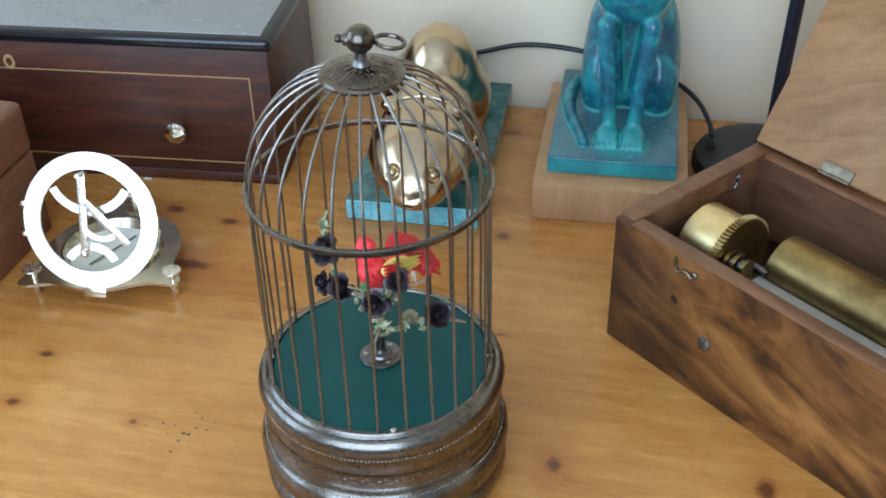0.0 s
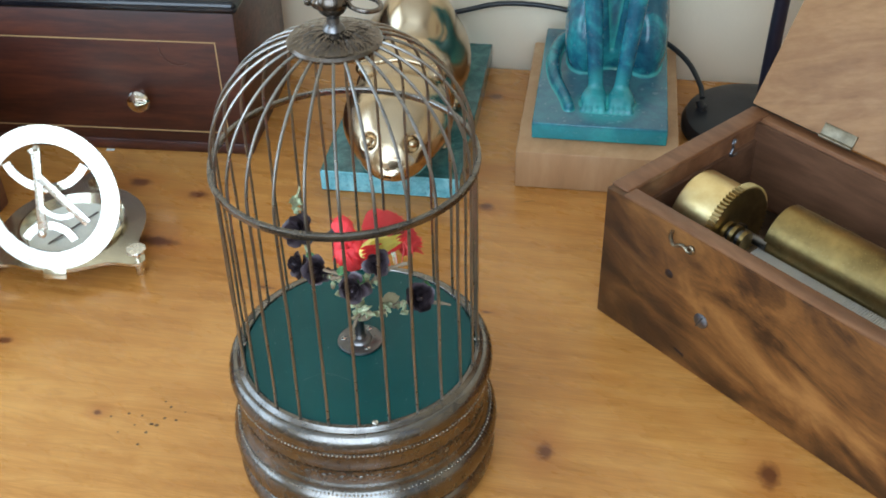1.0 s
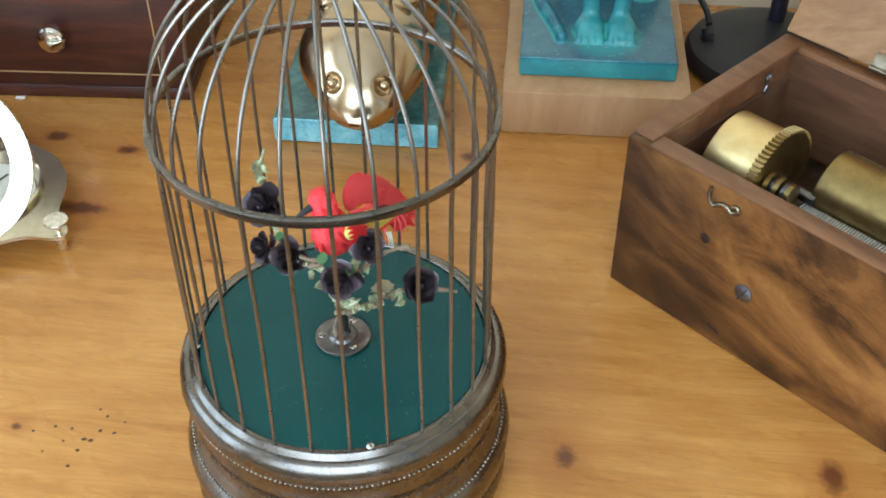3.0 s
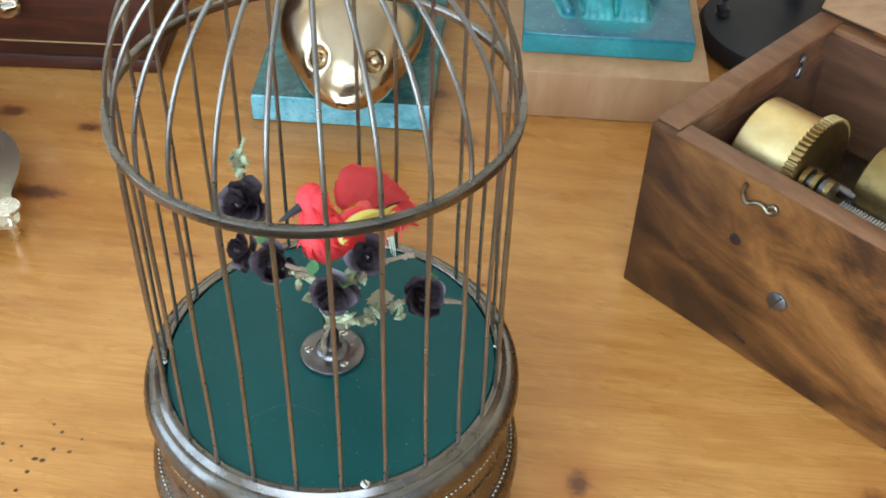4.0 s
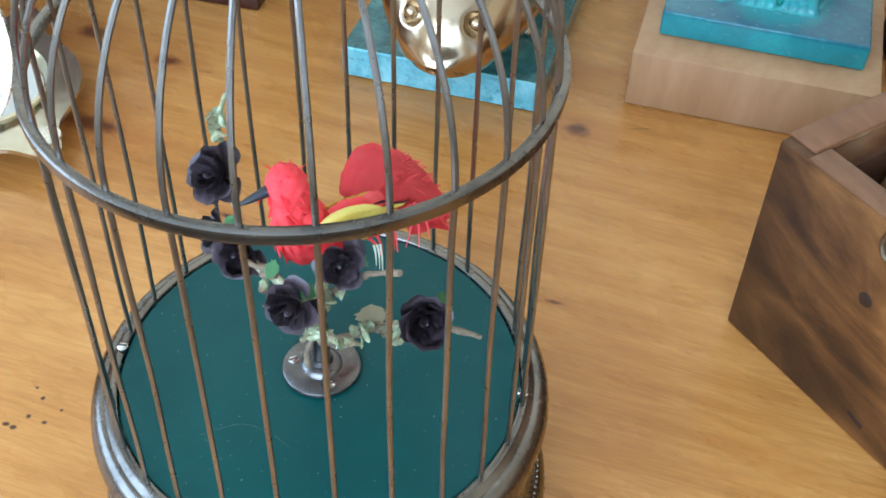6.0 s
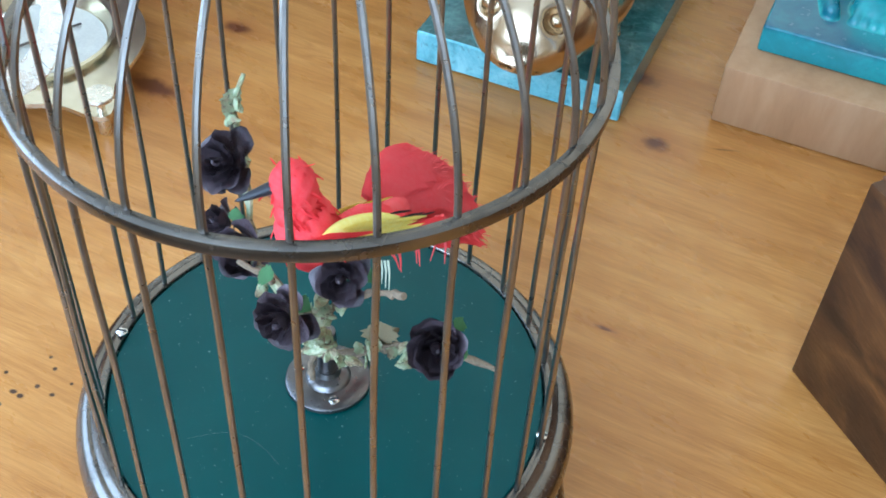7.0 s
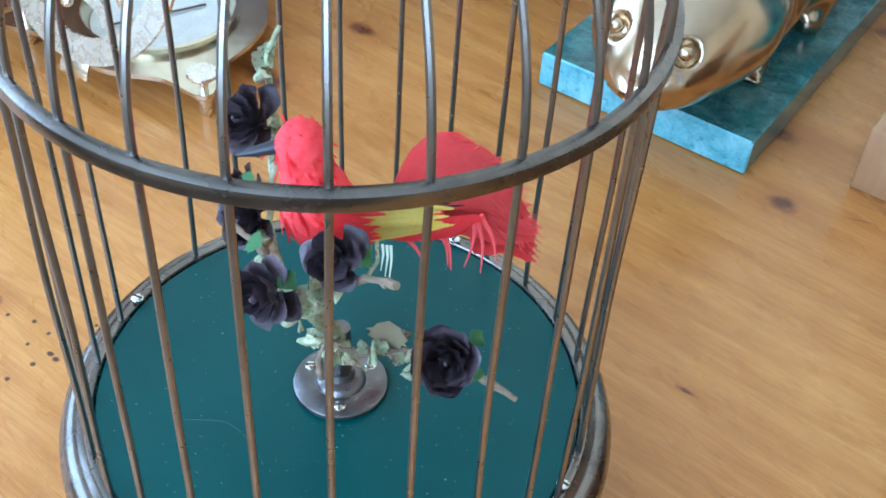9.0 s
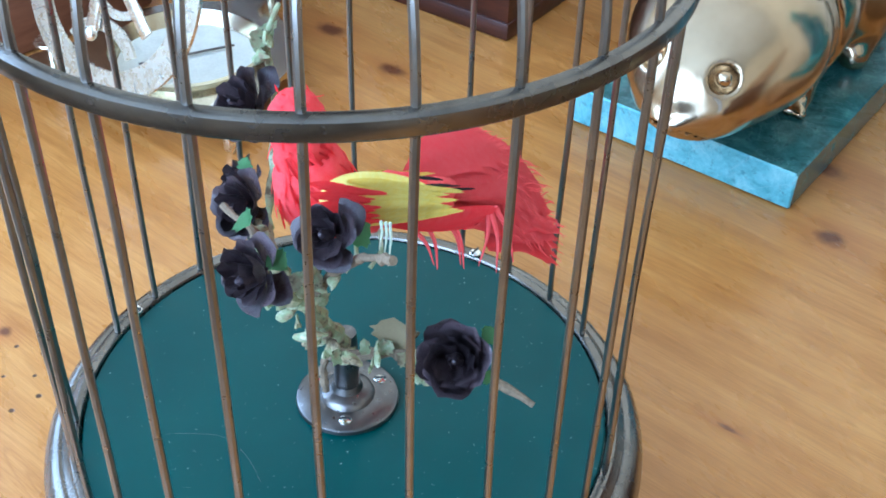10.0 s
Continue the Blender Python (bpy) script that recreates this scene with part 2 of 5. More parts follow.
def feather_material(name, light, deep, thin_share=0.4):
    """Dyed feather: soft, thin, streaked along its barbs and a little different from plume to plume."""
    m = Nodes(name, 0.75)
    m.bsdf.inputs["Specular IOR Level"].default_value = 0.2
    barb = m.noise(m.coords((20, 0, 35), (0.25, 1, 1)), 900, 3, 0.6)
    patch = m.noise(m.coords(), 130, 3)
    fac = m.math("ADD", m.math("MULTIPLY", barb, 0.5), m.math("MULTIPLY", patch, 0.5))
    c = m.ramp(fac, (0.34, deep), (0.62, light))
    tone = m.range(m.node("ObjectInfo").outputs["Random"], 0, 1, 0.92, 1.0)
    c = m.mix(1.0, c, m.ramp(tone, (0.0, (0, 0, 0)), (1.0, (1, 1, 1))), "MULTIPLY")
    m.colour(c)
    m.bump(barb, 0.12, 0.0002)
    thin = m.node("BsdfTranslucent")
    m.put(thin.inputs[0], c)
    both = m.node("MixShader")
    both.inputs[0].default_value = thin_share
    m.put(both.inputs[1], m.bsdf.outputs[0])
    m.put(both.inputs[2], thin.outputs[0])
    m.put(m.tree.nodes["Material Output"].inputs[0], both.outputs[0])
    return m.mat


def lichen_material():
    """Papery cream and mint crust with dark specks."""
    m = Nodes("pale_lichen", 0.85)
    pos = m.coords((0, 0, 0), (1, 1, 1), True)
    a, b = m.noise(pos, 170, 4, 0.6), m.noise(pos, 700, 3, 0.6)
    c = m.ramp(a, (0.34, (0.11, 0.075, 0.04)), (0.43, (0.34, 0.28, 0.16)), (0.54, (0.34, 0.40, 0.22)), (0.68, (0.70, 0.69, 0.48)))
    c = m.mix(m.math("MULTIPLY", m.range(b, 0.60, 0.66), 0.85), c, (0.05, 0.045, 0.03))
    m.colour(c)
    m.bump(m.math("ADD", a, m.math("MULTIPLY", b, 0.5)), 0.8, 0.001)
    return m.mat


PINE = pine_material()
WALL = wall_paint()
CEIL = plain("white_ceiling_paint", (0.75, 0.73, 0.69), 0.8)
CARPET = plain("brown_carpet", (0.18, 0.13, 0.09), 0.95, vary=0.3, scale=120, bump=0.5, distance=0.003)
WHITE = plain("white_gloss_paint", (0.78, 0.77, 0.73), 0.35)
PATINA = aged_brass("browned_brass", (0.120, 0.108, 0.096), (0.26, 0.238, 0.212), 0.25, 30, 0.01)
BARMETAL = aged_brass("tarnished_brass_wire", (0.235, 0.218, 0.198), (0.36, 0.34, 0.31), 0.30, 45)
CROWNMETAL = aged_brass("dark_stamped_brass", (0.085, 0.068, 0.055), (0.22, 0.185, 0.155), 0.24, 90, 0.02)
SILVERED = aged_brass("rubbed_brass_beads", (0.24, 0.21, 0.17), (0.42, 0.38, 0.31), 0.25, 60)
STEEL = aged_brass("tarnished_steel", (0.115, 0.108, 0.106), (0.23, 0.215, 0.207), 0.3, 60)
PATCHBRASS = aged_brass("brown_stained_brass", (0.13, 0.092, 0.038), (0.50, 0.36, 0.14), 0.36, 16)
BRASS = aged_brass("yellow_brass", (0.74, 0.53, 0.21), (1.0, 0.86, 0.50), 0.36, 18)
OLDBRASS = aged_brass("old_brass", (0.28, 0.20, 0.08), (0.55, 0.40, 0.17), 0.36, 30)
GOLD = aged_brass("polished_bronze", (0.44, 0.335, 0.21), (0.62, 0.49, 0.33), 0.20, 14)
SILVER = aged_brass("silvered_brass", (0.74, 0.70, 0.60), (0.93, 0.91, 0.84), 0.27, 40)
HINGEMETAL = aged_brass("grey_brass", (0.15, 0.125, 0.085), (0.30, 0.25, 0.17), 0.4, 120)
COMBSTEEL = plain("pale_comb_steel", (0.72, 0.72, 0.73), 0.42, 0.75, 0.12, scale=80)
DIALMETAL = aged_brass("pale_polished_brass", (0.50, 0.455, 0.33), (0.77, 0.72, 0.57), 0.2, 30)
CHROME = plain("bright_nickel", (0.86, 0.83, 0.76), 0.1, 1.0, 0.05)
IRON = aged_brass("grey_iron", (0.12, 0.12, 0.13), (0.24, 0.24, 0.25), 0.42, 200)
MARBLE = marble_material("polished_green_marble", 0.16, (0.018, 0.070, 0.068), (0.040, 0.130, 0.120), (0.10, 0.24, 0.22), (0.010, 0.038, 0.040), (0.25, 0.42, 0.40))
LITMARBLE = marble_material("lit_green_marble", 0.4, (0.10, 0.34, 0.40), (0.20, 0.52, 0.58), (0.36, 0.68, 0.72), (0.035, 0.13, 0.18), (0.55, 0.75, 0.78))
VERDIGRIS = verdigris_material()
FELT = green_felt()
WALNUT = scorched_wood()
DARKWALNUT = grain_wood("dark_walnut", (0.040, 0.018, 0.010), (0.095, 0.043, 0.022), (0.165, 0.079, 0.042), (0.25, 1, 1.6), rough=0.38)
RIMWALNUT = grain_wood("worn_walnut_rim", (0.070, 0.028, 0.011), (0.145, 0.059, 0.024), (0.24, 0.110, 0.050), (0.3, 1, 1), rough=0.38)
LIDWOOD = grain_wood("bare_walnut_lid", (0.165, 0.072, 0.024), (0.245, 0.115, 0.041), (0.335, 0.172, 0.068), (0.5, 0.55, 2.0), (0, 25, 0), rough=0.5, figure=1.0)
MAHOGANY = grain_wood("polished_mahogany", (0.013, 0.0035, 0.002), (0.046, 0.0105, 0.005), (0.100, 0.025, 0.010), (0.3, 1, 2.2), rough=0.38, coat=0.06)
BURNT = plain("burnt_brown_knot", (0.022, 0.009, 0.005), 0.5, vary=0.4)
REDWOOD = grain_wood("red_brown_wood", (0.10, 0.036, 0.018), (0.17, 0.066, 0.034), (0.25, 0.11, 0.06), (1, 0.3, 2), rough=0.45)
EBONY = plain("black_lacquer", (0.008, 0.008, 0.010), 0.12)
# polished dark top; the grey reflection on it is put in the base colour
CHESTTOP = plain("grey_sheen_top", (0.27, 0.26, 0.25), 0.25, vary=0.08, scale=12, bump=0.02)
INLAY = plain("boxwood_inlay", (0.42, 0.27, 0.12), 0.4)
PLINTH = grain_wood("pale_beech", (0.30, 0.155, 0.066), (0.395, 0.215, 0.098), (0.475, 0.285, 0.145), (1, 1, 0.2), rough=0.45)
BLACKPLASTIC = plain("black_plastic", (0.012, 0.012, 0.014), 0.42)
NAVY = plain("dark_blue_enamel", (0.014, 0.013, 0.024), 0.35)
RED = feather_material("red_feather", (1.0, 0.110, 0.115), (1.0, 0.055, 0.068), 0.12)
REDTAIL = feather_material("bright_red_feather", (1.0, 0.150, 0.150), (1.0, 0.105, 0.110), 0.08)
YELLOW = feather_material("yellow_feather", (1.0, 0.90, 0.30), (0.98, 0.80, 0.14), 0.10)
BEAK = plain("dark_horn_beak", (0.03, 0.03, 0.036), 0.3)
PETAL = plain("purple_black_paper", (0.086, 0.062, 0.070), 0.30, vary=0.6, scale=160, bump=0.5, distance=0.0005)
LEAF = plain("green_paper_leaf", (0.13, 0.30, 0.11), 0.6, vary=0.4, scale=90, bump=0.3)
LICHEN = lichen_material()
TWIG = plain("grey_brown_bark", (0.22, 0.16, 0.10), 0.8, vary=0.5, scale=160, bump=0.8, distance=0.001)
BROWNLEAF = plain("dried_leaf", (0.40, 0.33, 0.19), 0.8, vary=0.45, scale=120, bump=0.6)
STRAND = plain("pale_green_strand", (0.62, 0.70, 0.55), 0.7)
PAPER = plain("white_paper", (0.75, 0.74, 0.70), 0.7)
INK = plain("black_engraving", (0.03, 0.03, 0.03), 0.5)
GREYINK = plain("grey_engraving", (0.30, 0.28, 0.24), 0.5)
PANE = Nodes("window_glass", 0.02)
PANE.bsdf.inputs["Transmission Weight"].default_value = 1.0
PANE = PANE.mat
COMPASSGLASS = plain("compass_face", (0.82, 0.83, 0.76), 0.35, vary=0.12, scale=70)


# ---- building helpers ----
def part(name, bm, material, parent=None, label="", smooth=True, m=None, kind=""):
    """Links a bmesh as one mesh object, under a thing or part."""
    mesh = bpy.data.meshes.new(name)
    bmesh.ops.recalc_face_normals(bm, faces=bm.faces)
    bm.to_mesh(mesh)
    bm.free()
    mesh.materials.append(material)
    if smooth:
        mesh.shade_smooth()
        mesh.set_sharp_from_angle(angle=radians(38))
    ob = new(name, mesh)
    if parent is not None:
        ob.parent = parent
    if m is not None:
        ob.matrix_basis = m
    return tagged(ob, label, kind=kind)


def thing(name, m, label, category, group="", kind=""):
    """An Empty at the base of a thing."""
    ob = new(name)
    ob.empty_display_size = 0.02
    ob.matrix_basis = m
    return tagged(ob, label, category, group, kind)


def slab(x0, x1, y0, y1, z0, z1, bevel=0.0, seg=2, bm=None):
    """A box with rounded edges."""
    own = bmesh.new()
    bmesh.ops.create_cube(own, size=1)
    for v in own.verts:
        v.co = Vector(((x0 + x1) / 2 + v.co.x * (x1 - x0), (y0 + y1) / 2 + v.co.y * (y1 - y0), (z0 + z1) / 2 + v.co.z * (z1 - z0)))
    if bevel:
        bmesh.ops.bevel(own, geom=own.edges[:], offset=bevel, segments=seg, affect="EDGES", profile=0.5)
    if bm is None:
        return own
    return join(bm, own)


def join(bm, other, m=None):
    """Adds another bmesh, moved by m, to bm."""
    if m is not None:
        bmesh.ops.transform(other, matrix=m, verts=other.verts)
    seen = [bm.verts.new(v.co) for v in other.verts]
    other.verts.index_update()
    for f in other.faces:
        bm.faces.new([seen[v.index] for v in f.verts])
    other.free()
    return bm


def lathe(profile, seg=64, closed=False):
    """Turns a profile of (radius, height) about the z axis."""
    bm = bmesh.new()
    rings = []
    for r, z in profile:
        if r < 1e-6:
            rings.append([bm.verts.new((0, 0, z))])
        else:
            rings.append([bm.verts.new((r * math.cos(2 * math.pi * k / seg), r * math.sin(2 * math.pi * k / seg), z)) for k in range(seg)])
    pairs = list(zip(rings, rings[1:])) + ([(rings[-1], rings[0])] if closed else [])
    for a, b in pairs:
        for k in range(seg):
            n = (k + 1) % seg
            quad = [a[k % len(a)], a[n % len(a)], b[n % len(b)], b[k % len(b)]]
            quad = list(dict.fromkeys(quad))
            if len(quad) > 2:
                bm.faces.new(quad)
    return bm


def tube(points, radii, seg=10, caps=True):
    """A round rod along points, with a radius at each."""
    bm = bmesh.new()
    pts = [Vector(p) for p in points]
    if not hasattr(radii, "__len__"):
        radii = [radii] * len(pts)
    side = None
    rings = []
    for i, p in enumerate(pts):
        d = (pts[min(i + 1, len(pts) - 1)] - pts[max(i - 1, 0)]).normalized()
        if side is None:
            side = d.orthogonal().normalized()
        side = (side - d * side.dot(d)).normalized()
        up = d.cross(side)
        rings.append([bm.verts.new(p + radii[i] * (math.cos(a) * side + math.sin(a) * up)) for a in (2 * math.pi * k / seg for k in range(seg))])
    for a, b in zip(rings, rings[1:]):
        for k in range(seg):
            bm.faces.new((a[k], a[(k + 1) % seg], b[(k + 1) % seg], b[k]))
    if caps:
        bm.faces.new(rings[0][::-1])
        bm.faces.new(rings[-1])
    return bm


def arc(centre, r, a0, a1, n=24, tilt=None):
    """Points of an arc in the xy plane, turned by tilt."""
    out = [Vector((r * math.cos(radians(a0 + (a1 - a0) * k / n)), r * math.sin(radians(a0 + (a1 - a0) * k / n)), 0)) for k in range(n + 1)]
    return [Vector(centre) + (tilt @ p if tilt else p) for p in out]


def smooth_path(points, n=8):
    """A curve through points (Catmull-Rom)."""
    p = [Vector(q) for q in points]
    p = [2 * p[0] - p[1]] + p + [2 * p[-1] - p[-2]]
    out = []
    for a, b, c, d in zip(p, p[1:], p[2:], p[3:]):
        for k in range(n):
            t = k / n
            out.append(0.5 * (2 * b + (c - a) * t + (2 * a - 5 * b + 4 * c - d) * t * t + (3 * b - 3 * c + d - a) * t ** 3))
    return out + [p[-2]]


def ball(r, centre=(0, 0, 0), scale=(1, 1, 1), sub=3):
    bm = bmesh.new()
    bmesh.ops.create_icosphere(bm, subdivisions=sub, radius=r)
    bmesh.ops.transform(bm, matrix=Matrix.Translation(centre) @ Matrix.Diagonal((*scale, 1)), verts=bm.verts)
    return bm


def flat_ring(r0, r1, z0, z1, a0=0, a1=360, seg=72, lumps=None):
    """A flat band between two radii, whole or part of a turn."""
    bm = bmesh.new()
    whole = a1 - a0 >= 360
    n = seg if whole else max(4, int(seg * (a1 - a0) / 360))
    rows = []
    for k in range(n if whole else n + 1):
        a = radians(a0 + (a1 - a0) * k / n)
        grow = lumps(a) if lumps else 0.0
        rows.append([bm.verts.new((r * math.cos(a), r * math.sin(a), z)) for r, z in ((r0, z0), (r1 + grow, z0), (r1 + grow, z1), (r0, z1))])
    for i in range(n):
        a, b = rows[i], rows[(i + 1) % len(rows)]
        for k in range(4):
            bm.faces.new((a[k], a[(k + 1) % 4], b[(k + 1) % 4], b[k]))
    if not whole:
        bm.faces.new(rows[0])
        bm.faces.new(rows[-1][::-1])
    return bm


def blob(field, low, high, step):
    """A mesh of the surface where field(x, y, z) = 0, by surface nets."""
    axes = [np.arange(a, b + step, step) for a, b in zip(low, high)]
    g = field(*np.meshgrid(*axes, indexing="ij"))
    inside = g < 0
    nx, ny, nz = (n - 1 for n in g.shape)
    total, count = np.zeros((nx, ny, nz, 3)), np.zeros((nx, ny, nz))
    corners = [(i, j, k) for i in (0, 1) for j in (0, 1) for k in (0, 1)]
    for a in corners:
        for axis in range(3):
            if a[axis]:
                continue
            b = tuple(1 if n == axis else c for n, c in enumerate(a))
            ga, gb = (g[c[0]:c[0] + nx, c[1]:c[1] + ny, c[2]:c[2] + nz] for c in (a, b))
            cross = (ga < 0) != (gb < 0)
            t = np.where(cross, ga / np.where(ga == gb, 1, ga - gb), 0)
            for n in range(3):
                total[..., n] += np.where(cross, a[n] + (t if n == axis else 0), 0)
            count += cross
    live = count > 0
    ids = np.full(live.shape, -1)
    ids[live] = np.arange(live.sum())
    where = np.argwhere(live)
    verts = (where + total[live] / count[live][:, None]) * step + np.array(low)
    faces = []
    for axis in range(3):
        u, w = [n for n in range(3) if n != axis]
        lo, hi = [slice(1, -1)] * 3, [slice(1, -1)] * 3
        lo[axis], hi[axis] = slice(0, -1), slice(1, None)
        cut = inside[tuple(lo)] != inside[tuple(hi)]
        for cell in np.argwhere(cut):
            base = cell.copy()
            base[u] += 1
            base[w] += 1
            quad = []
            for du, dw in ((0, 0), (1, 0), (1, 1), (0, 1)):
                c = base.copy()
                c[u] -= du
                c[w] -= dw
                quad.append(ids[tuple(c)])
            if min(quad) >= 0:
                faces.append(quad)
    bm = bmesh.new()
    vs = [bm.verts.new(v) for v in verts]
    for q in faces:
        bm.faces.new([vs[i] for i in q])
    return bm


def ellipsoid(p, c, r, rot=0.0, lean=0.0):
    """Distance field of an ellipsoid; rot turns it about z, lean about x."""
    x, y, z = p[0] - c[0], p[1] - c[1], p[2] - c[2]
    if rot:
        co, si = math.cos(radians(rot)), math.sin(radians(rot))
        x, y = co * x + si * y, co * y - si * x
    if lean:
        co, si = math.cos(radians(lean)), math.sin(radians(lean))
        y, z = co * y + si * z, co * z - si * y
    k = np.sqrt((x / r[0]) ** 2 + (y / r[1]) ** 2 + (z / r[2]) ** 2)
    return (k - 1) * min(r)


def capsule(p, a, b, ra, rb):
    a, b = np.array(a), np.array(b)
    d = b - a
    t = np.clip(((p[0] - a[0]) * d[0] + (p[1] - a[1]) * d[1] + (p[2] - a[2]) * d[2]) / (d @ d), 0, 1)
    return np.sqrt((p[0] - a[0] - t * d[0]) ** 2 + (p[1] - a[1] - t * d[1]) ** 2 + (p[2] - a[2] - t * d[2]) ** 2) - (ra + (rb - ra) * t)


def blend(a, b, k):
    h = np.clip(0.5 + 0.5 * (b - a) / k, 0, 1)
    return b + (a - b) * h - k * h * (1 - h)


def carve(a, b, k):
    return -blend(-a, b, k)


# ---- the room ----
def wall_with_window(name, m, x0, x1, z0, z1, hole=None, label=""):
    """A wall 0.12 thick in the xz plane of m, with an opening."""
    bm = bmesh.new()
    if hole:
        a, b, c, d = hole
        for q in ((x0, a, z0, z1), (b, x1, z0, z1), (a, b, z0, c), (a, b, d, z1)):
            slab(q[0], q[1], 0, 0.12, q[2], q[3], bm=bm)
    else:
        slab(x0, x1, 0, 0.12, z0, z1, bm=bm)
    return tagged(part(name, bm, WALL, None, smooth=False, m=m), label or "plain cream painted wall", "wall", kind="structure")


def window(name, m, hole):
    a, b, c, d = hole
    w = thing(name, m, "white painted casement window with clear panes", "window", kind="structure")
    bm = bmesh.new()
    for q in ((a, a + 0.05, c, d), (b - 0.05, b, c, d), (a + 0.05, b - 0.05, c, c + 0.05), (a + 0.05, b - 0.05, d - 0.05, d), ((a + b) / 2 - 0.03, (a + b) / 2 + 0.03, c + 0.05, d - 0.05)):
        slab(q[0], q[1], 0.04, 0.09, q[2], q[3], 0.004, bm=bm)
    part("window_frame", bm, WHITE, w)
    part("window_sill", slab(a - 0.05, b + 0.05, -0.06, 0.0, c - 0.03, c - 0.002, 0.006), WHITE, w)
    for x0, x1 in ((a + 0.051, (a + b) / 2 - 0.031), ((a + b) / 2 + 0.031, b - 0.051)):
        pane = part("pane", slab(x0, x1, 0.062, 0.066, c + 0.051, d - 0.051), PANE, w, smooth=False)
        pane.visible_shadow = False


X0, X1, DEEP, LOW, HIGH = -1.45, 1.8, 1.95, -0.75, 1.75
wall_with_window("wall_north", ROOM, X0, X1, LOW, HIGH)
BACK_HOLE = (-0.80, 0.76, 0.12, 1.6)
wall_with_window("wall_south", ROOM @ pose(0, -DEEP, 0, 0, 0, 180), X0, X1, LOW, HIGH, BACK_HOLE, "cream painted wall with a window opening")
window("window_1", ROOM @ pose(0, -DEEP, 0, 0, 0, 180), BACK_HOLE)
SIDE_HOLE = (DEEP - 1.6, DEEP - 0.3, 0.18, 1.55)
wall_with_window("wall_west", ROOM @ pose(X0, 0, 0, 0, 0, 90) @ pose(-DEEP, 0, 0), 0, DEEP, LOW, HIGH, SIDE_HOLE, "cream painted wall with a window opening")
window("window_2", ROOM @ pose(X0, 0, 0, 0, 0, 90) @ pose(-DEEP, 0, 0), SIDE_HOLE)
wall_with_window("wall_east", ROOM @ pose(X1, 0, 0, 0, 0, -90), 0, DEEP, LOW, HIGH)
tagged(part("floor", slab(X0, X1, -DEEP, 0, LOW - 0.05, LOW), CARPET, smooth=False, m=ROOM), "brown carpeted floor", "floor", kind="structure")
tagged(part("ceiling", slab(X0, X1, -DEEP, 0, HIGH, HIGH + 0.05), CEIL, smooth=False, m=ROOM), "white painted ceiling", "ceiling", kind="structure")

# ---- the table ----
table = thing("table", ROOM @ pose(0.15, -0.41, LOW), "lacquered knotty pine table against a cream wall", "table")
part("tabletop", slab(-0.95, 0.95, -0.4, 0.4, 0.715, 0.75, 0.004, 3), PINE, table, "lacquered pine boards with dark knots")
for sx in (-1, 1):
    for sy in (-1, 1):
        leg = part("leg", slab(-0.035, 0.035, -0.035, 0.035, 0, 0.714, 0.005), PINE, table, m=pose(sx * 0.88, sy * 0.33, 0))
for sy in (-1, 1):
    part("apron", slab(-0.84, 0.84, -0.011, 0.011, 0.615, 0.713, 0.003), PINE, table, m=pose(0, sy * 0.345, 0))


# ---- the birdcage ----
CAGE = pose(0, 0.55, 0)
FLOOR_Z = 0.0985
cage = thing("birdcage", CAGE, "round tarnished brass birdcage with domed wire top", "birdcage")
BASE = [(0.0, 0.001), (0.082, 0.001), (0.0865, 0.003), (0.0885, 0.008), (0.0888, 0.013), (0.0875, 0.018), (0.0855, 0.0205), (0.0862, 0.0225), (0.0882, 0.025),
        (0.0897, 0.030), (0.0900, 0.036), (0.0894, 0.0400), (0.0884, 0.0426), (0.0871, 0.0446), (0.0857, 0.0460), (0.0850, 0.0475), (0.0842, 0.0488), (0.0840, 0.0502), (0.0834, 0.0516),
        (0.0828, 0.0528), (0.0826, 0.0532), (0.0824, 0.0640), (0.0829, 0.0650), (0.0838, 0.0668), (0.0844, 0.0690), (0.0838, 0.0712), (0.0836, 0.0735), (0.0840, 0.0770),
        (0.0846, 0.0790), (0.0850, 0.0800), (0.0853, 0.0813), (0.0850, 0.0826), (0.0857, 0.0836), (0.0865, 0.0853), (0.0869, 0.0878), (0.0866, 0.0904), (0.0857, 0.0930),
        (0.0843, 0.0952), (0.0825, 0.0966), (0.0812, 0.0970), (0.0806, 0.0968), (0.0801, 0.0973), (0.0788, 0.0983), (0.0782, 0.0991), (0.0768, 0.0994), (0.0758, 0.0992), (0.0753, 0.0984), (0.0752, 0.096), (0.0, 0.096)]
part("base", lathe(BASE, 160), PATINA, cage, "turned brown brass base with moulded bands")
part("floor_disc", lathe([(0, 0.0965), (0.0744, 0.0965), (0.0750, 0.0972), (0.0750, FLOOR_Z - 0.0004), (0.0745, FLOOR_Z), (0.0, FLOOR_Z)], 96), FELT, cage, "dark green floor")
for z, r, n, size in ((0.0813, 0.0851, 200, 0.00085), (0.0462, 0.0860, 200, 0.00085)):
    beads = bmesh.new()
    for k in range(n):
        a = 2 * math.pi * k / n
        own = bmesh.new()
        bmesh.ops.create_uvsphere(own, u_segments=8, v_segments=5, radius=size)
        join(beads, own, Matrix.Translation((r * math.cos(a), r * math.sin(a), z)))
    part("beading", beads, SILVERED, cage, "row of small bright beads", kind="stuff")
relief = bmesh.new()
rnd = random.Random(4)
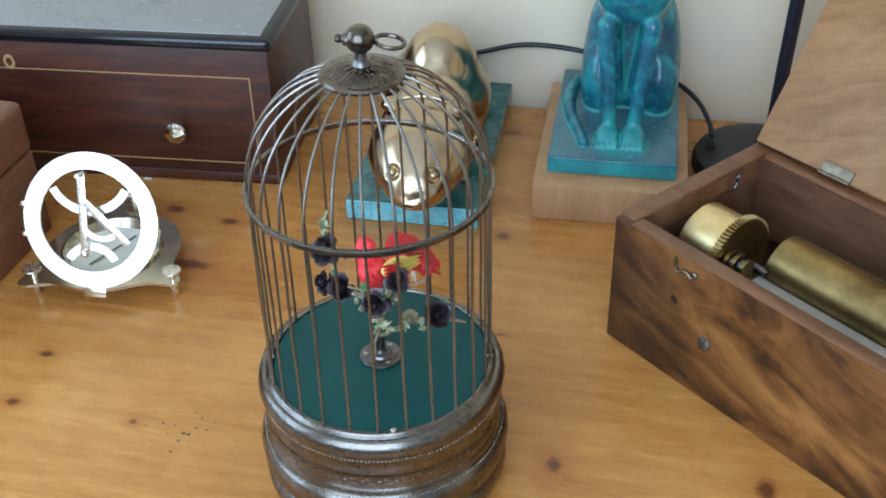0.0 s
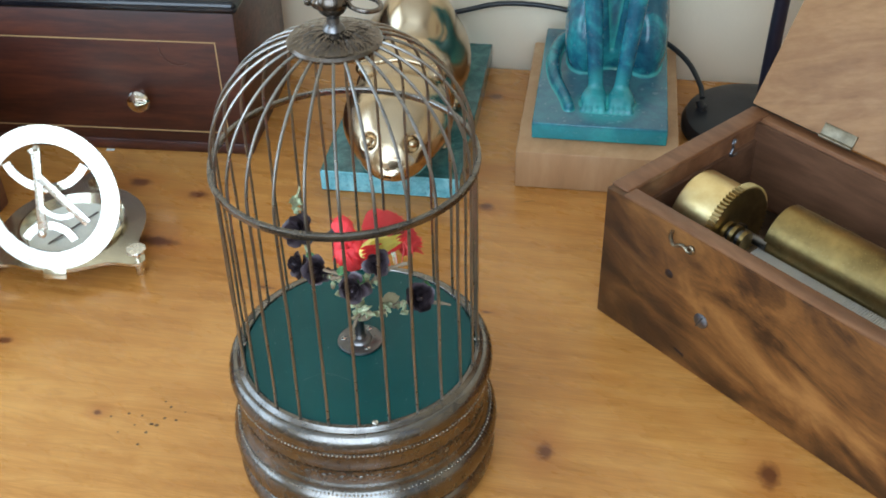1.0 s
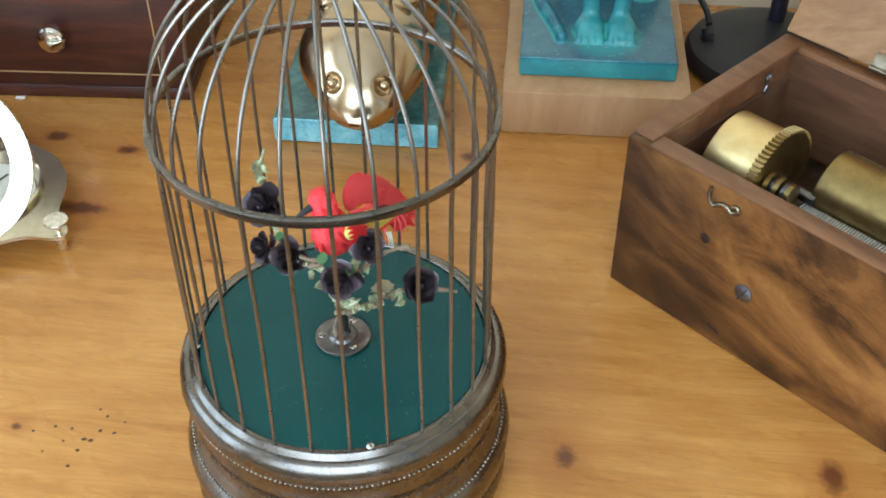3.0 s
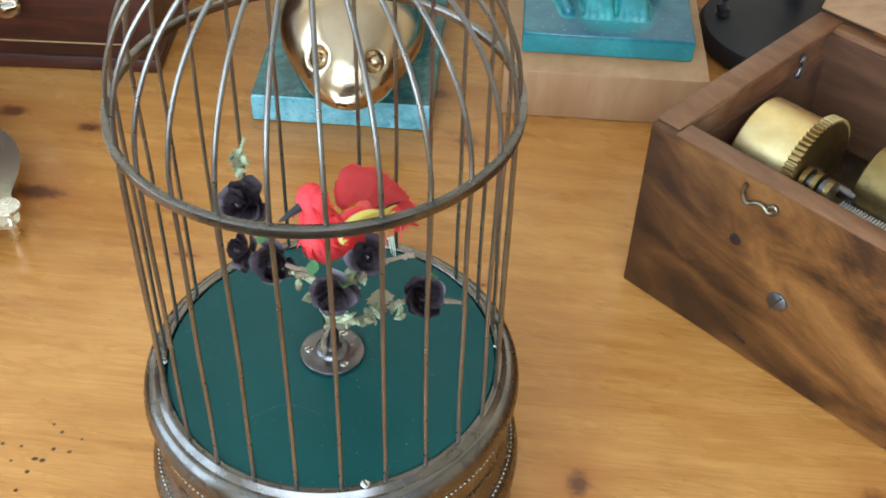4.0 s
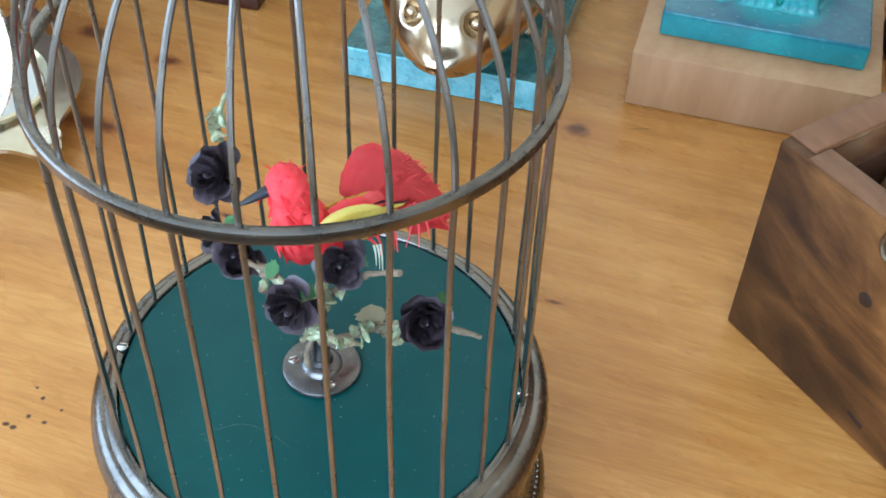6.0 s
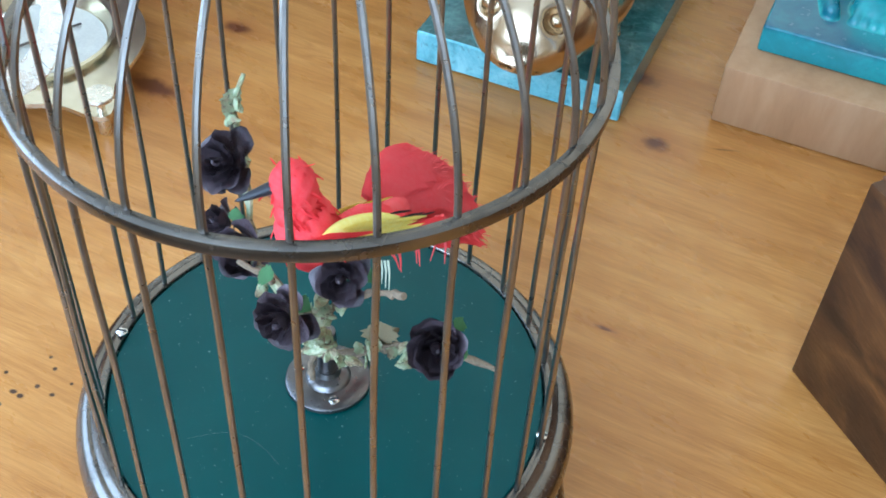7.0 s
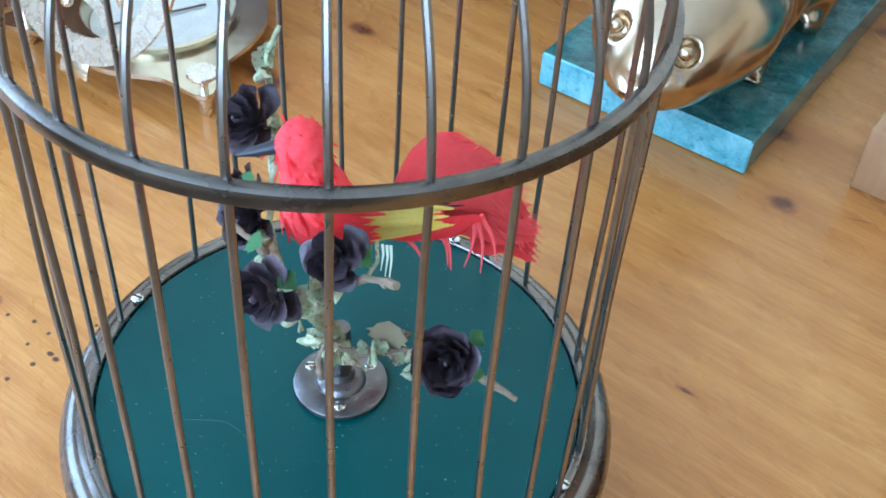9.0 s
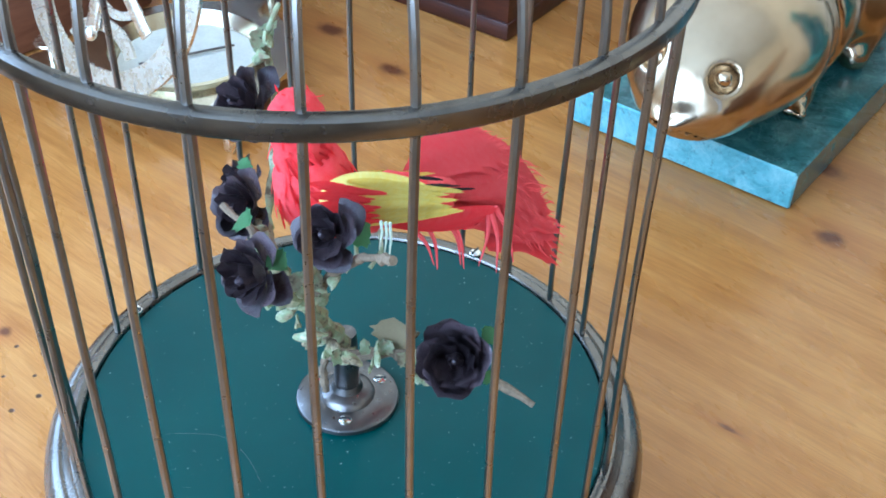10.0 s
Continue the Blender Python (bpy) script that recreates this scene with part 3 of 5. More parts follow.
for k in range(44):
    a = 2 * math.pi * k / 44
    for j, (da, dz, rr) in enumerate(((0, 0.0, 0.0026), (0.05, 0.0022, 0.0015), (-0.05, -0.0022, 0.0015), (0.065, -0.0018, 0.0012), (-0.06, 0.002, 0.0012))):
        own = ball(rr, sub=1, scale=(0.35, 1.2, 0.8))
        join(relief, own, Matrix.Rotation(a + da, 4, "Z") @ Matrix.Translation((0.0825, 0, 0.0587 + dz)))
part("relief_band", relief, PATINA, cage, "band of stamped leaf ornament", kind="stuff")

HOOP_R, HOOP_Z = 0.0775, 0.2424
ANGLES = [-89.2 + 360 / 26 * k for k in range(26)]
rnd = random.Random(7)
for deg in ANGLES:
    w1, w2, w3 = (rnd.uniform(-1, 1) for _ in range(3))
    rows = []
    for k in range(15):
        t = k / 14
        r = 0.0768 + (HOOP_R - 0.0012 - 0.0768) * t + 0.0004 * w1 * math.sin(math.pi * t) + 0.0003 * w2 * math.sin(3 * math.pi * t)
        rows.append((r, FLOOR_Z + 0.001 + (HOOP_Z - FLOOR_Z - 0.001) * t, 0.6 * w3 * math.sin(math.pi * t)))
    for k in range(1, 19):
        u = radians(71 * k / 18)
        rows.append((0.0762 * math.cos(u) + 0.0012 * math.sin(2 * u), HOOP_Z + 0.0785 * math.sin(u), 0.4 * w2 * math.sin(2.2 * u)))
    path = [Vector((r * math.cos(radians(deg + da)), r * math.sin(radians(deg + da)), z)) for r, z, da in rows]
    part("bar", tube(path, 0.00094, 8), BARMETAL, cage)
hoop = part("hoop", lathe([(HOOP_R - 0.0003, HOOP_Z - 0.0021), (HOOP_R + 0.0008, HOOP_Z - 0.0025), (HOOP_R + 0.0015, HOOP_Z - 0.0018), (HOOP_R + 0.0017, HOOP_Z), (HOOP_R + 0.0015, HOOP_Z + 0.0016), (HOOP_R + 0.0007, HOOP_Z + 0.0022), (HOOP_R - 0.0013, HOOP_Z + 0.0022), (HOOP_R - 0.0018, HOOP_Z + 0.0014), (HOOP_R - 0.0015, HOOP_Z - 0.0014)], 128, True), PATINA, cage, "flat brown brass hoop round the wires")


def petal_crown():
    """A stamped rosette: a shallow dome with raised petals and a rolled rim."""
    bm = bmesh.new()
    seg, rows = 144, 16
    rings = []
    for i in range(rows + 1):
        t = i / rows
        ring = []
        for k in range(seg):
            a = 2 * math.pi * k / seg
            r = 0.0045 + (0.0262 - 0.0045) * t
            z = 0.3238 - 0.0062 * t ** 1.6
            if t < 0.86:
                z += 0.0016 * math.sin(math.pi * t / 0.86) ** 0.7 * (abs(math.cos(5 * a + 1.6 * t)) ** 0.5 - 0.6) + 0.0007 * math.sin(math.pi * min(1, t / 0.55)) * abs(math.sin(5 * a + 0.5)) + 0.0005 * max(0, math.sin(40 * a + 9 * t)) * (t > 0.35)
            else:
                z += 0.0009 * math.sin(math.pi * (t - 0.86) / 0.14)
            ring.append(bm.verts.new((r * math.cos(a), r * math.sin(a), z)))
        rings.append(ring)
    lower = [bm.verts.new((v.co.x * 0.985, v.co.y * 0.985, v.co.z - 0.0016)) for v in rings[-1]]
    rings.append(lower)
    rings.append([bm.verts.new((v.co.x * 0.2, v.co.y * 0.2, 0.3205)) for v in lower])
    for a, b in zip(rings, rings[1:]):
        for k in range(seg):
            bm.faces.new((a[k], a[(k + 1) % seg], b[(k + 1) % seg], b[k]))
    bm.faces.new(rings[0])
    bm.faces.new(rings[-1][::-1])
    return bm


part("crown", petal_crown(), CROWNMETAL, cage, "dark stamped rosette cap")
part("finial_stem", lathe([(0, 0.3225), (0.0062, 0.3225), (0.0056, 0.3255), (0.0036, 0.3275), (0.0034, 0.331), (0.0046, 0.3325), (0, 0.3325)], 24), STEEL, cage)
finial = part("finial_ball", ball(0.0088, (0, 0, 0.3400), sub=4), CROWNMETAL, cage, "round brown knob with a side peg")
part("finial_peg", lathe([(0, 0), (0.0042, 0), (0.0036, 0.0025), (0.0022, 0.004), (0.0028, 0.0055), (0.0020, 0.0075), (0, 0.008)], 16), CROWNMETAL, finial, m=pose(-0.0066, -0.0012, 0.3402, 0, -82, 0))
part("hanging_ring", tube(arc((0, 0, 0), 0.0088, 0, 360, 40), 0.0014, 8, False), CROWNMETAL, cage, m=pose(0.0172, 0.001, 0.3372, 0, 10, 0))
for deg in (-81.9, -3, 87, 180.6):
    s = part("screw", lathe([(0, 0), (0.0020, 0), (0.0020, 0.0008), (0.0013, 0.0014), (0, 0.0016)], 14), CHROME, cage, m=pose(0.0765 * math.cos(radians(deg)), 0.0765 * math.sin(radians(deg)), 0.1000))
    part("slot", slab(-0.0018, 0.0018, -0.0003, 0.0003, 0.0012, 0.00175), INK, s, smooth=False, m=pose(0, 0, 0, 0, 0, deg * 3))


# ---- the paper rose branch on its stand ----
branch = thing("rose_branch", pose(0, 0.55, FLOOR_Z), "purple-black paper roses on a lichen twig with a metal stand", "ornament")
Z0 = FLOOR_Z
part("stand_foot", lathe([(0, 0.0002), (0.0144, 0.0002), (0.0149, 0.0007), (0.0147, 0.0018), (0.0141, 0.0023), (0.0080, 0.0028), (0.0075, 0.0040), (0.0064, 0.0048), (0.0046, 0.0055), (0.0038, 0.0075), (0, 0.0075)], 48), STEEL, branch, "round tarnished steel foot")
part("post", lathe([(0.0036, 0.006), (0.0035, 0.020), (0.0031, 0.0265), (0, 0.027)], 20), STEEL, branch)
for deg in (-62, 58, 178):
    s = part("screw", lathe([(0, 0), (0.0019, 0), (0.0018, 0.0008), (0.001, 0.0013), (0, 0.0014)], 14), CHROME, branch, m=pose(0.0108 * math.cos(radians(deg)), 0.0108 * math.sin(radians(deg)), 0.0022))
    part("slot", slab(-0.0017, 0.0017, -0.0003, 0.0003, 0.0009, 0.00155), INK, s, smooth=False, m=pose(0, 0, 0, 0, 0, 30))


def twig(points, r0, r1, material=TWIG, seed=0, lumpy=0.3):
    rr = random.Random(seed)
    path = smooth_path(points, 6)
    n = len(path)
    radii = [(r0 + (r1 - r0) * k / (n - 1)) * (1 + lumpy * rr.uniform(-1, 1)) for k in range(n)]
    path = [p + Vector((rr.uniform(-1, 1), rr.uniform(-1, 1), rr.uniform(-1, 1))) * r0 * 0.25 for p in path]
    return part("twig", tube(path, radii, 8), material, branch)


def petal_bm(radius, height, half, flare, seed):
    """One cupped paper petal of a whorl about the z axis: a rounded shell with a crinkled, rolled lip."""
    rr = random.Random(seed)
    bm = bmesh.new()
    nu, nv = 8, 7
    wave, shift = rr.uniform(1.5, 3.0), rr.uniform(0, 6)
    grid = []
    for j in range(nv + 1):
        v = j / nv
        row = []
        for i in range(nu + 1):
            u = 2 * i / nu - 1
            reach = v * (1 - 0.24 * abs(u) ** 2.4 * v)
            a = radians(half) * u * (0.45 + 0.55 * math.sin(math.pi * min(0.5, 0.10 + 0.5 * v))) + math.pi / 2
            r = radius * math.sin(math.pi * 0.5 * min(1, reach * 1.15)) ** 0.75 * (1 + 0.10 * u)
            lip = max(0, reach - 0.62) / 0.38
            r += flare * lip ** 1.7 + 0.0004 * math.sin(wave * 3 * u + shift) * v * v + 0.00015 * rr.uniform(-1, 1) * v
            z = height * reach - 0.35 * flare * lip ** 2.2 + 0.0003 * math.cos(wave * 2.3 * u + shift) * v
            row.append(bm.verts.new((r * math.cos(a), r * math.sin(a), z)))
        grid.append(row)
    for j in range(nv):
        for i in range(nu):
            bm.faces.new((grid[j][i], grid[j][i + 1], grid[j + 1][i + 1], grid[j + 1][i]))
    bmesh.ops.solidify(bm, geom=bm.faces[:], thickness=0.0002)
    return bm


PETALS = {}
for whorl, (radius, height, half, flare) in enumerate(((0.0021, 0.0118, 70, -0.0006), (0.0040, 0.0120, 58, 0.0003), (0.0060, 0.0114, 50, 0.0011), (0.0077, 0.0098, 46, 0.0022), (0.0088, 0.0070, 42, 0.0034))):
    for turn in range(3):
        ob = part("petal", petal_bm(radius, height, half, flare, whorl * 7 + turn + 11), PETAL)
        PETALS[whorl, turn] = ob.data
        bpy.data.objects.remove(ob)


def rose(centre, facing, size=1.0, seed=0, spin=0, counts=(3, 4, 5, 5, 4), loose=0.0):
    """A paper rose: a tight bud and whorls of overlapping cupped petals."""
    z = Vector(facing).normalized()
    m = Matrix.Translation(Vector(centre) - Vector((0, 0, Z0)) - z * 0.006 * size) @ z.to_track_quat("Z", "Y").to_matrix().to_4x4() @ pose(0, 0, 0, 0, 0, spin) @ Matrix.Scale(size, 4)
    bud = part("rose", lathe([(0, 0.0), (0.0016, 0.0005), (0.0021, 0.004), (0.0020, 0.007), (0.0013, 0.0096), (0.0005, 0.0108), (0, 0.0106)], 10), PETAL, branch, "crumpled purple-black paper rose", m=m)
    rr = random.Random(seed)
    for whorl, n in enumerate(counts):
        for k in range(n):
            a = 360 * (k + 0.5 * (whorl % 2)) / n + rr.uniform(-14, 14) + 20 * whorl
            p = new("petal", PETALS[whorl, (k + seed) % 3])
            p.parent = bud
            lean = rr.uniform(-6, 4) - loose * 7 * whorl
            p.matrix_basis = pose(0, 0, 0.0004, 0, 0, a) @ pose(0, 0, 0, lean, 0, rr.uniform(-4, 4)) @ Matrix.Scale(rr.uniform(0.9, 1.1), 4)
    return bud


def leaf(centre, facing, size, material=LEAF, spin=0, name="leaf", seed=0):
    """A notched, folded paper leaf."""
    rr = random.Random(seed)
    bm = bmesh.new()
    n = 9
    left, mid, right = [], [], []
    for i in range(n + 1):
        t = i / n
        w = 0.42 * math.sin(math.pi * t ** 0.8) * (1 + 0.3 * (i % 2)) + 0.02
        bend = 0.25 * t * t
        mid.append(bm.verts.new((0, t, -bend)))
        left.append(bm.verts.new((-w, t + 0.05 * rr.uniform(-1, 1), 0.22 * w - bend + 0.06 * rr.uniform(-1, 1))))
        right.append(bm.verts.new((w, t + 0.05 * rr.uniform(-1, 1), 0.22 * w - bend + 0.06 * rr.uniform(-1, 1))))
    for a, b in ((left, mid), (mid, right)):
        for i in range(n):
            bm.faces.new((a[i], b[i], b[i + 1], a[i + 1]))
    bmesh.ops.solidify(bm, geom=bm.faces[:], thickness=0.03)
    z = Vector(facing).normalized()
    m = Matrix.Translation(Vector(centre) - Vector((0, 0, Z0))) @ z.to_track_quat("Z", "Y").to_matrix().to_4x4() @ pose(0, 0, 0, 0, 0, spin) @ Matrix.Scale(size, 4)
    return part(name, bm, material, branch, m=m)


def rel(x, y, z):
    return (x, y - 0.55, z)


ROSES = {"f": rel(-0.0365, 0.5560, 0.1600), "a": rel(-0.0342, 0.5574, 0.1842), "b": rel(-0.0225, 0.539, 0.1675), "c": rel(0.0157, 0.519, 0.1870), "d": rel(0.002, 0.5085, 0.1766), "e": rel(0.0403, 0.5367, 0.1448)}
rose(ROSES["a"], (-0.35, -0.7, 0.6), 0.84, 1, counts=(3, 4, 4, 5, 4), loose=0.6)
rose(ROSES["b"], (-0.25, -0.8, 0.35), 0.78, 2)
rose(ROSES["c"], (0.1, -0.75, 0.55), 0.66, 3, counts=(3, 3, 4, 4, 3), loose=0.5)
rose(ROSES["d"], (-0.25, -0.9, 0.3), 0.80, 4, counts=(3, 3, 4, 4, 4), loose=0.6)
rose(ROSES["e"], (0.2, -0.72, 0.62), 0.94, 5, counts=(3, 5, 7, 7))
rose(ROSES["f"], (-0.7, -0.5, 0.5), 0.66, 6, counts=(2, 3, 4, 4, 3), loose=0.6)


def up(p):
    return Vector(p) - Vector((0, 0, Z0))


# twigs from the post to each rose
FORK = (0.003, -0.012, 0.128)
HEAD = (0.004, -0.022, 0.155)
for seed, (pts, r0, r1, mat) in enumerate((
        (((0, 0, Z0 + 0.02), (0.002, -0.008, 0.132), HEAD, (0.010, -0.026, 0.176)), 0.0026, 0.0016, LICHEN),
        ((FORK, (0.016, -0.014, 0.136), (0.027, -0.011, 0.139), (0.038, -0.007, 0.1375), (0.0596, -0.0074, 0.1332)), 0.0016, 0.0010, TWIG),
        ((HEAD, (-0.004, -0.024, 0.166), (-0.012, -0.016, 0.166), (-0.020, -0.010, 0.163)), 0.0020, 0.0012, LICHEN),
        (((-0.010, -0.018, 0.166), (-0.024, 0.002, 0.158), (-0.031, 0.018, 0.172), (-0.0335, 0.021, 0.188), (-0.034, 0.021, 0.197), (-0.0309, 0.0232, 0.2071)), 0.0016, 0.0006, LICHEN),
        ((HEAD, (0.016, -0.026, 0.174), (0.026, -0.030, 0.184), (0.0345, -0.0335, 0.189)), 0.0016, 0.0009, TWIG),
        ((HEAD, (0.002, -0.034, 0.166), (0.001, -0.041, 0.174)), 0.0018, 0.0012, LICHEN),
        (((-0.012, -0.020, 0.168), (-0.006, -0.027, 0.176), (-0.016, -0.026, 0.180)), 0.0012, 0.0008, TWIG),
        (((-0.0035, -0.0060, Z0 + 0.0075), (-0.0030, -0.0068, Z0 + 0.018), (0.0010, -0.0090, 0.129), (0.003, -0.014, 0.138)), 0.0013, 0.0011, TWIG))):
    twig([up(p) for p in pts], r0, r1, mat, seed, 0.35)
rnd = random.Random(12)
TUFTS = [(0.002, -0.014, 0.134), (0.004, -0.020, 0.142), (0.008, -0.024, 0.147), (0.013, -0.022, 0.143), (0.000, -0.024, 0.150), (-0.002, -0.028, 0.158), (0.004, -0.028, 0.163),
         (0.008, -0.024, 0.158), (-0.006, -0.026, 0.163), (0.012, -0.026, 0.168), (0.022, -0.011, 0.140), (0.028, -0.013, 0.137), (0.031, -0.012, 0.134), (0.018, -0.016, 0.139), (-0.0345, 0.019, 0.1955),
         (-0.0335, 0.020, 0.1990), (-0.032, 0.018, 0.174), (-0.012, -0.020, 0.168), (0.006, -0.018, 0.138)]


def crust(centre, size, seed):
    """A crumpled papery flake of lichen."""
    rr = random.Random(seed)
    bm = ball(1.0, sub=3)
    dirs = [(Vector((rr.uniform(-1, 1), rr.uniform(-1, 1), rr.uniform(-1, 1))).normalized(), rr.uniform(0.25, 0.6), rr.uniform(2.5, 6)) for _ in range(9)]
    for v in bm.verts:
        n = v.co.normalized()
        r = 0.75
        for d, amp, sharp in dirs:
            r += amp * max(0, n.dot(d)) ** sharp - 0.10 * amp
        v.co = n * r * (1 + rr.uniform(-0.10, 0.10))
    turn = Matrix.Rotation(rr.uniform(0, 6), 4, "Z") @ Matrix.Rotation(rr.uniform(0, 3), 4, "X")
    m = Matrix.Translation(Vector(centre) - Vector((0, 0, Z0))) @ turn @ Matrix.Diagonal((size, size * rr.uniform(0.5, 0.9), size * rr.uniform(0.25, 0.5), 1))
    return part("lichen_tuft", bm, LICHEN, branch, smooth=False, m=m)


for i, p in enumerate(TUFTS):
    for k in range(2):
        crust((p[0] + rnd.uniform(-1, 1) * 0.0028, p[1] + rnd.uniform(-1, 1) * 0.0028, p[2] + rnd.uniform(-1, 1) * 0.0028), rnd.uniform(0.0020, 0.0037), 200 + i * 3 + k)
    leaf((p[0], p[1] - 0.001, p[2] + 0.001), (rnd.uniform(-0.8, 0.8), -0.7 + rnd.uniform(-0.5, 0.5), rnd.uniform(0.0, 1)), rnd.uniform(0.0035, 0.0055), LICHEN, rnd.uniform(0, 360), "lichen_tuft", i * 3)
for x, y, z, length in ((0.0246, -0.0219, 0.1880, 0.0058), (0.0256, -0.0215, 0.1878, 0.0075), (0.0265, -0.0212, 0.1878, 0.0100)):
    part("moss_strand", tube([up((x, y, z)), up((x + 0.0007, y - 0.0008, z - 0.4 * length)), up((x + 0.0012, y - 0.0030, z - length))], [0.0004, 0.0003, 0.0001], 6), STRAND, branch)
for i, (p, f, size, spin) in enumerate((((-0.003, -0.033, 0.184), (-0.3, -0.6, 0.8), 0.0060, 100), ((0.004, -0.036, 0.181), (0.1, -0.7, 0.7), 0.0055, 240), ((0.0445, -0.007, 0.1480), (0.5, -0.5, 0.7), 0.0050, 300),
                                       ((0.0465, -0.010, 0.1405), (0.6, -0.6, 0.4), 0.0045, 230), ((0.0195, -0.0275, 0.184), (0.6, -0.4, 0.6), 0.0070, 290), ((-0.026, -0.002, 0.176), (-0.2, -0.8, 0.5), 0.0055, 190))):
    leaf(p, f, size, LEAF, spin, "leaf", 50 + i)
leaf((0.0215, -0.010, 0.148), (0.1, -0.9, 0.25), 0.0115, BROWNLEAF, 180, "dried_leaf", 77)
leaf((-0.0345, 0.019, 0.195), (-0.3, -0.7, 0.5), 0.0080, LICHEN, 12, "lichen_tuft", 91)


# ---- the feathered bird ----
bird = thing("toy_bird", pose(0.004, 0.545, 0.171), "small red and yellow feathered toy songbird on a branch", "toy bird")
HEADC = (-0.0085, -0.0060, 0.0298)


def body_field(x, y, z):
    p = (x, y, z)
    d = ellipsoid(p, (-0.0055, -0.004, 0.010), (0.0086, 0.0098, 0.0128), -35)
    d = blend(d, ellipsoid(p, (0.005, 0.006, 0.0010), (0.0066, 0.0160, 0.0068), -35), 0.005)
    d = blend(d, capsule(p, (0.008, 0.010, 0.003), (0.0175, 0.0225, -0.006), 0.0042, 0.0022), 0.004)
    return d + 0.0004 * np.sin(900 * x + 500 * z) * np.sin(800 * y)


def head_field(x, y, z):
    p = (x, y, z)
    d = ellipsoid(p, HEADC, (0.0056, 0.0060, 0.0056), 20)
    d = blend(d, ellipsoid(p, (-0.0075, -0.0048, 0.0195), (0.0068, 0.0075, 0.0105)), 0.006)
    return d + 0.00035 * np.sin(1100 * x + 300 * y) * np.sin(1000 * z)


part("body", blob(body_field, (-0.022, -0.022, -0.014), (0.026, 0.034, 0.026), 0.0011), RED, bird, "red feathered breast and belly")
head = part("head", blob(head_field, (-0.024, -0.022, 0.004), (0.006, 0.010, 0.042), 0.001), RED, bird, "round red feathered head")
BEAKDIR = Vector((-0.80, -0.55, -0.20)).normalized()
bm = lathe([(0, 0.0125), (0.0005, 0.0115), (0.0012, 0.008), (0.0018, 0.003), (0.0021, 0.0), (0, 0.0)], 14)
part("beak", bm, BEAK, head, "long dark pointed beak", m=Matrix.Translation(Vector(HEADC) + BEAKDIR * 0.0042) @ BEAKDIR.to_track_quat("Z", "Y").to_matrix().to_4x4())
for s in (-1, 1):
    e = Vector(HEADC) + BEAKDIR * 0.0022 + Vector((0.56, -0.82, 0)) * s * 0.0050 + Vector((0, 0, 0.0008))
    part("eye", ball(0.0008, sub=2), BEAK, head, m=Matrix.Translation(e))


def plume(length, width, bend, seed, ragged=0.35, split=0):
    """A single feather: a bowed, tapering vane with a ragged edge, along +y."""
    rr = random.Random(seed)
    bm = bmesh.new()
    n = 16
    rows = []
    for i in range(n + 1):
        t = i / n
        w = width * (math.sin(math.pi * min(1, t * 0.93 + 0.05)) ** 0.6) * (1 + ragged * rr.uniform(-1, 1) * t)
        z = bend * t * t
        rows.append([bm.verts.new((s * w, length * t + 0.06 * length * rr.uniform(-1, 1) * t * abs(s), z - 0.3 * abs(s) * w)) for s in (-1, -0.5, 0, 0.5, 1)])
    for a, b in zip(rows, rows[1:]):
        for k in range(4):
            bm.faces.new((a[k], a[k + 1], b[k + 1], b[k]))
    bmesh.ops.solidify(bm, geom=bm.faces[:], thickness=0.00025)
    return bm


def set_plume(name, root, tip, width, bend, material, seed, roll=0, ragged=0.35, label=""):
    root, tip = Vector(root), Vector(tip)
    d = tip - root
    q = d.to_track_quat("Y", "Z").to_matrix().to_4x4()
    return part(name, plume(d.length, width, bend, seed, ragged), material, bird, label, m=Matrix.Translation(root) @ q @ pose(0, 0, 0, 0, roll, 0))


# long narrow feathers lying close over the head, breast and back
FEATHERS = []
for k in range(5):
    ob = part("feather", plume(0.0105, 0.00085, -0.0016, 500 + k, 0.2), RED)
    FEATHERS.append(ob.data)
    bpy.data.objects.remove(ob)


def cover(host, centre, radii, count, seed, rot, low=-0.6, high=0.9, lift=0.03):
    """Lays feathers on an ellipsoid, pointing down and backwards."""
    rr = random.Random(seed)
    flow = Vector((0.40, 0.5, -0.85)).normalized()
    spin = Matrix.Rotation(radians(rot), 3, "Z")
    for k in range(count):
        z = rr.uniform(low, high)
        a = rr.uniform(0, 2 * math.pi)
        n = Vector((math.sqrt(1 - z * z) * math.cos(a), math.sqrt(1 - z * z) * math.sin(a), z))
        spot = Vector(centre) + spin @ Vector((n.x * radii[0], n.y * radii[1], n.z * radii[2]))
        n = (spin @ Vector((n.x / radii[0], n.y / radii[1], n.z / radii[2]))).normalized()
        along = (flow - n * flow.dot(n) + Vector((rr.uniform(-0.15, 0.15), rr.uniform(-0.15, 0.15), rr.uniform(-0.15, 0.15)))).normalized()
        along = (along + n * lift).normalized()
        side = along.cross(n).normalized()
        f_ob = new("feather", FEATHERS[k % 5])
        f_ob.parent = host
        f_ob.matrix_basis = Matrix.Translation(spot) @ Matrix((side, along, side.cross(along))).transposed().to_4x4() @ Matrix.Scale(rr.uniform(0.5, 0.85), 4)


body = [o for o in bird.children if o.name.startswith("body")][0]
cover(head, HEADC, (0.0055, 0.0059, 0.0055), 40, 1, 20, -0.5, 0.6, 0.05)
cover(head, (-0.0075, -0.0048, 0.0195), (0.0068, 0.0075, 0.0105), 80, 2, 0, -0.7, 0.7, 0.06)
cover(body, (-0.0055, -0.004, 0.010), (0.0086, 0.0098, 0.0128), 80, 3, -35, -0.8, 0.8, 0.06)
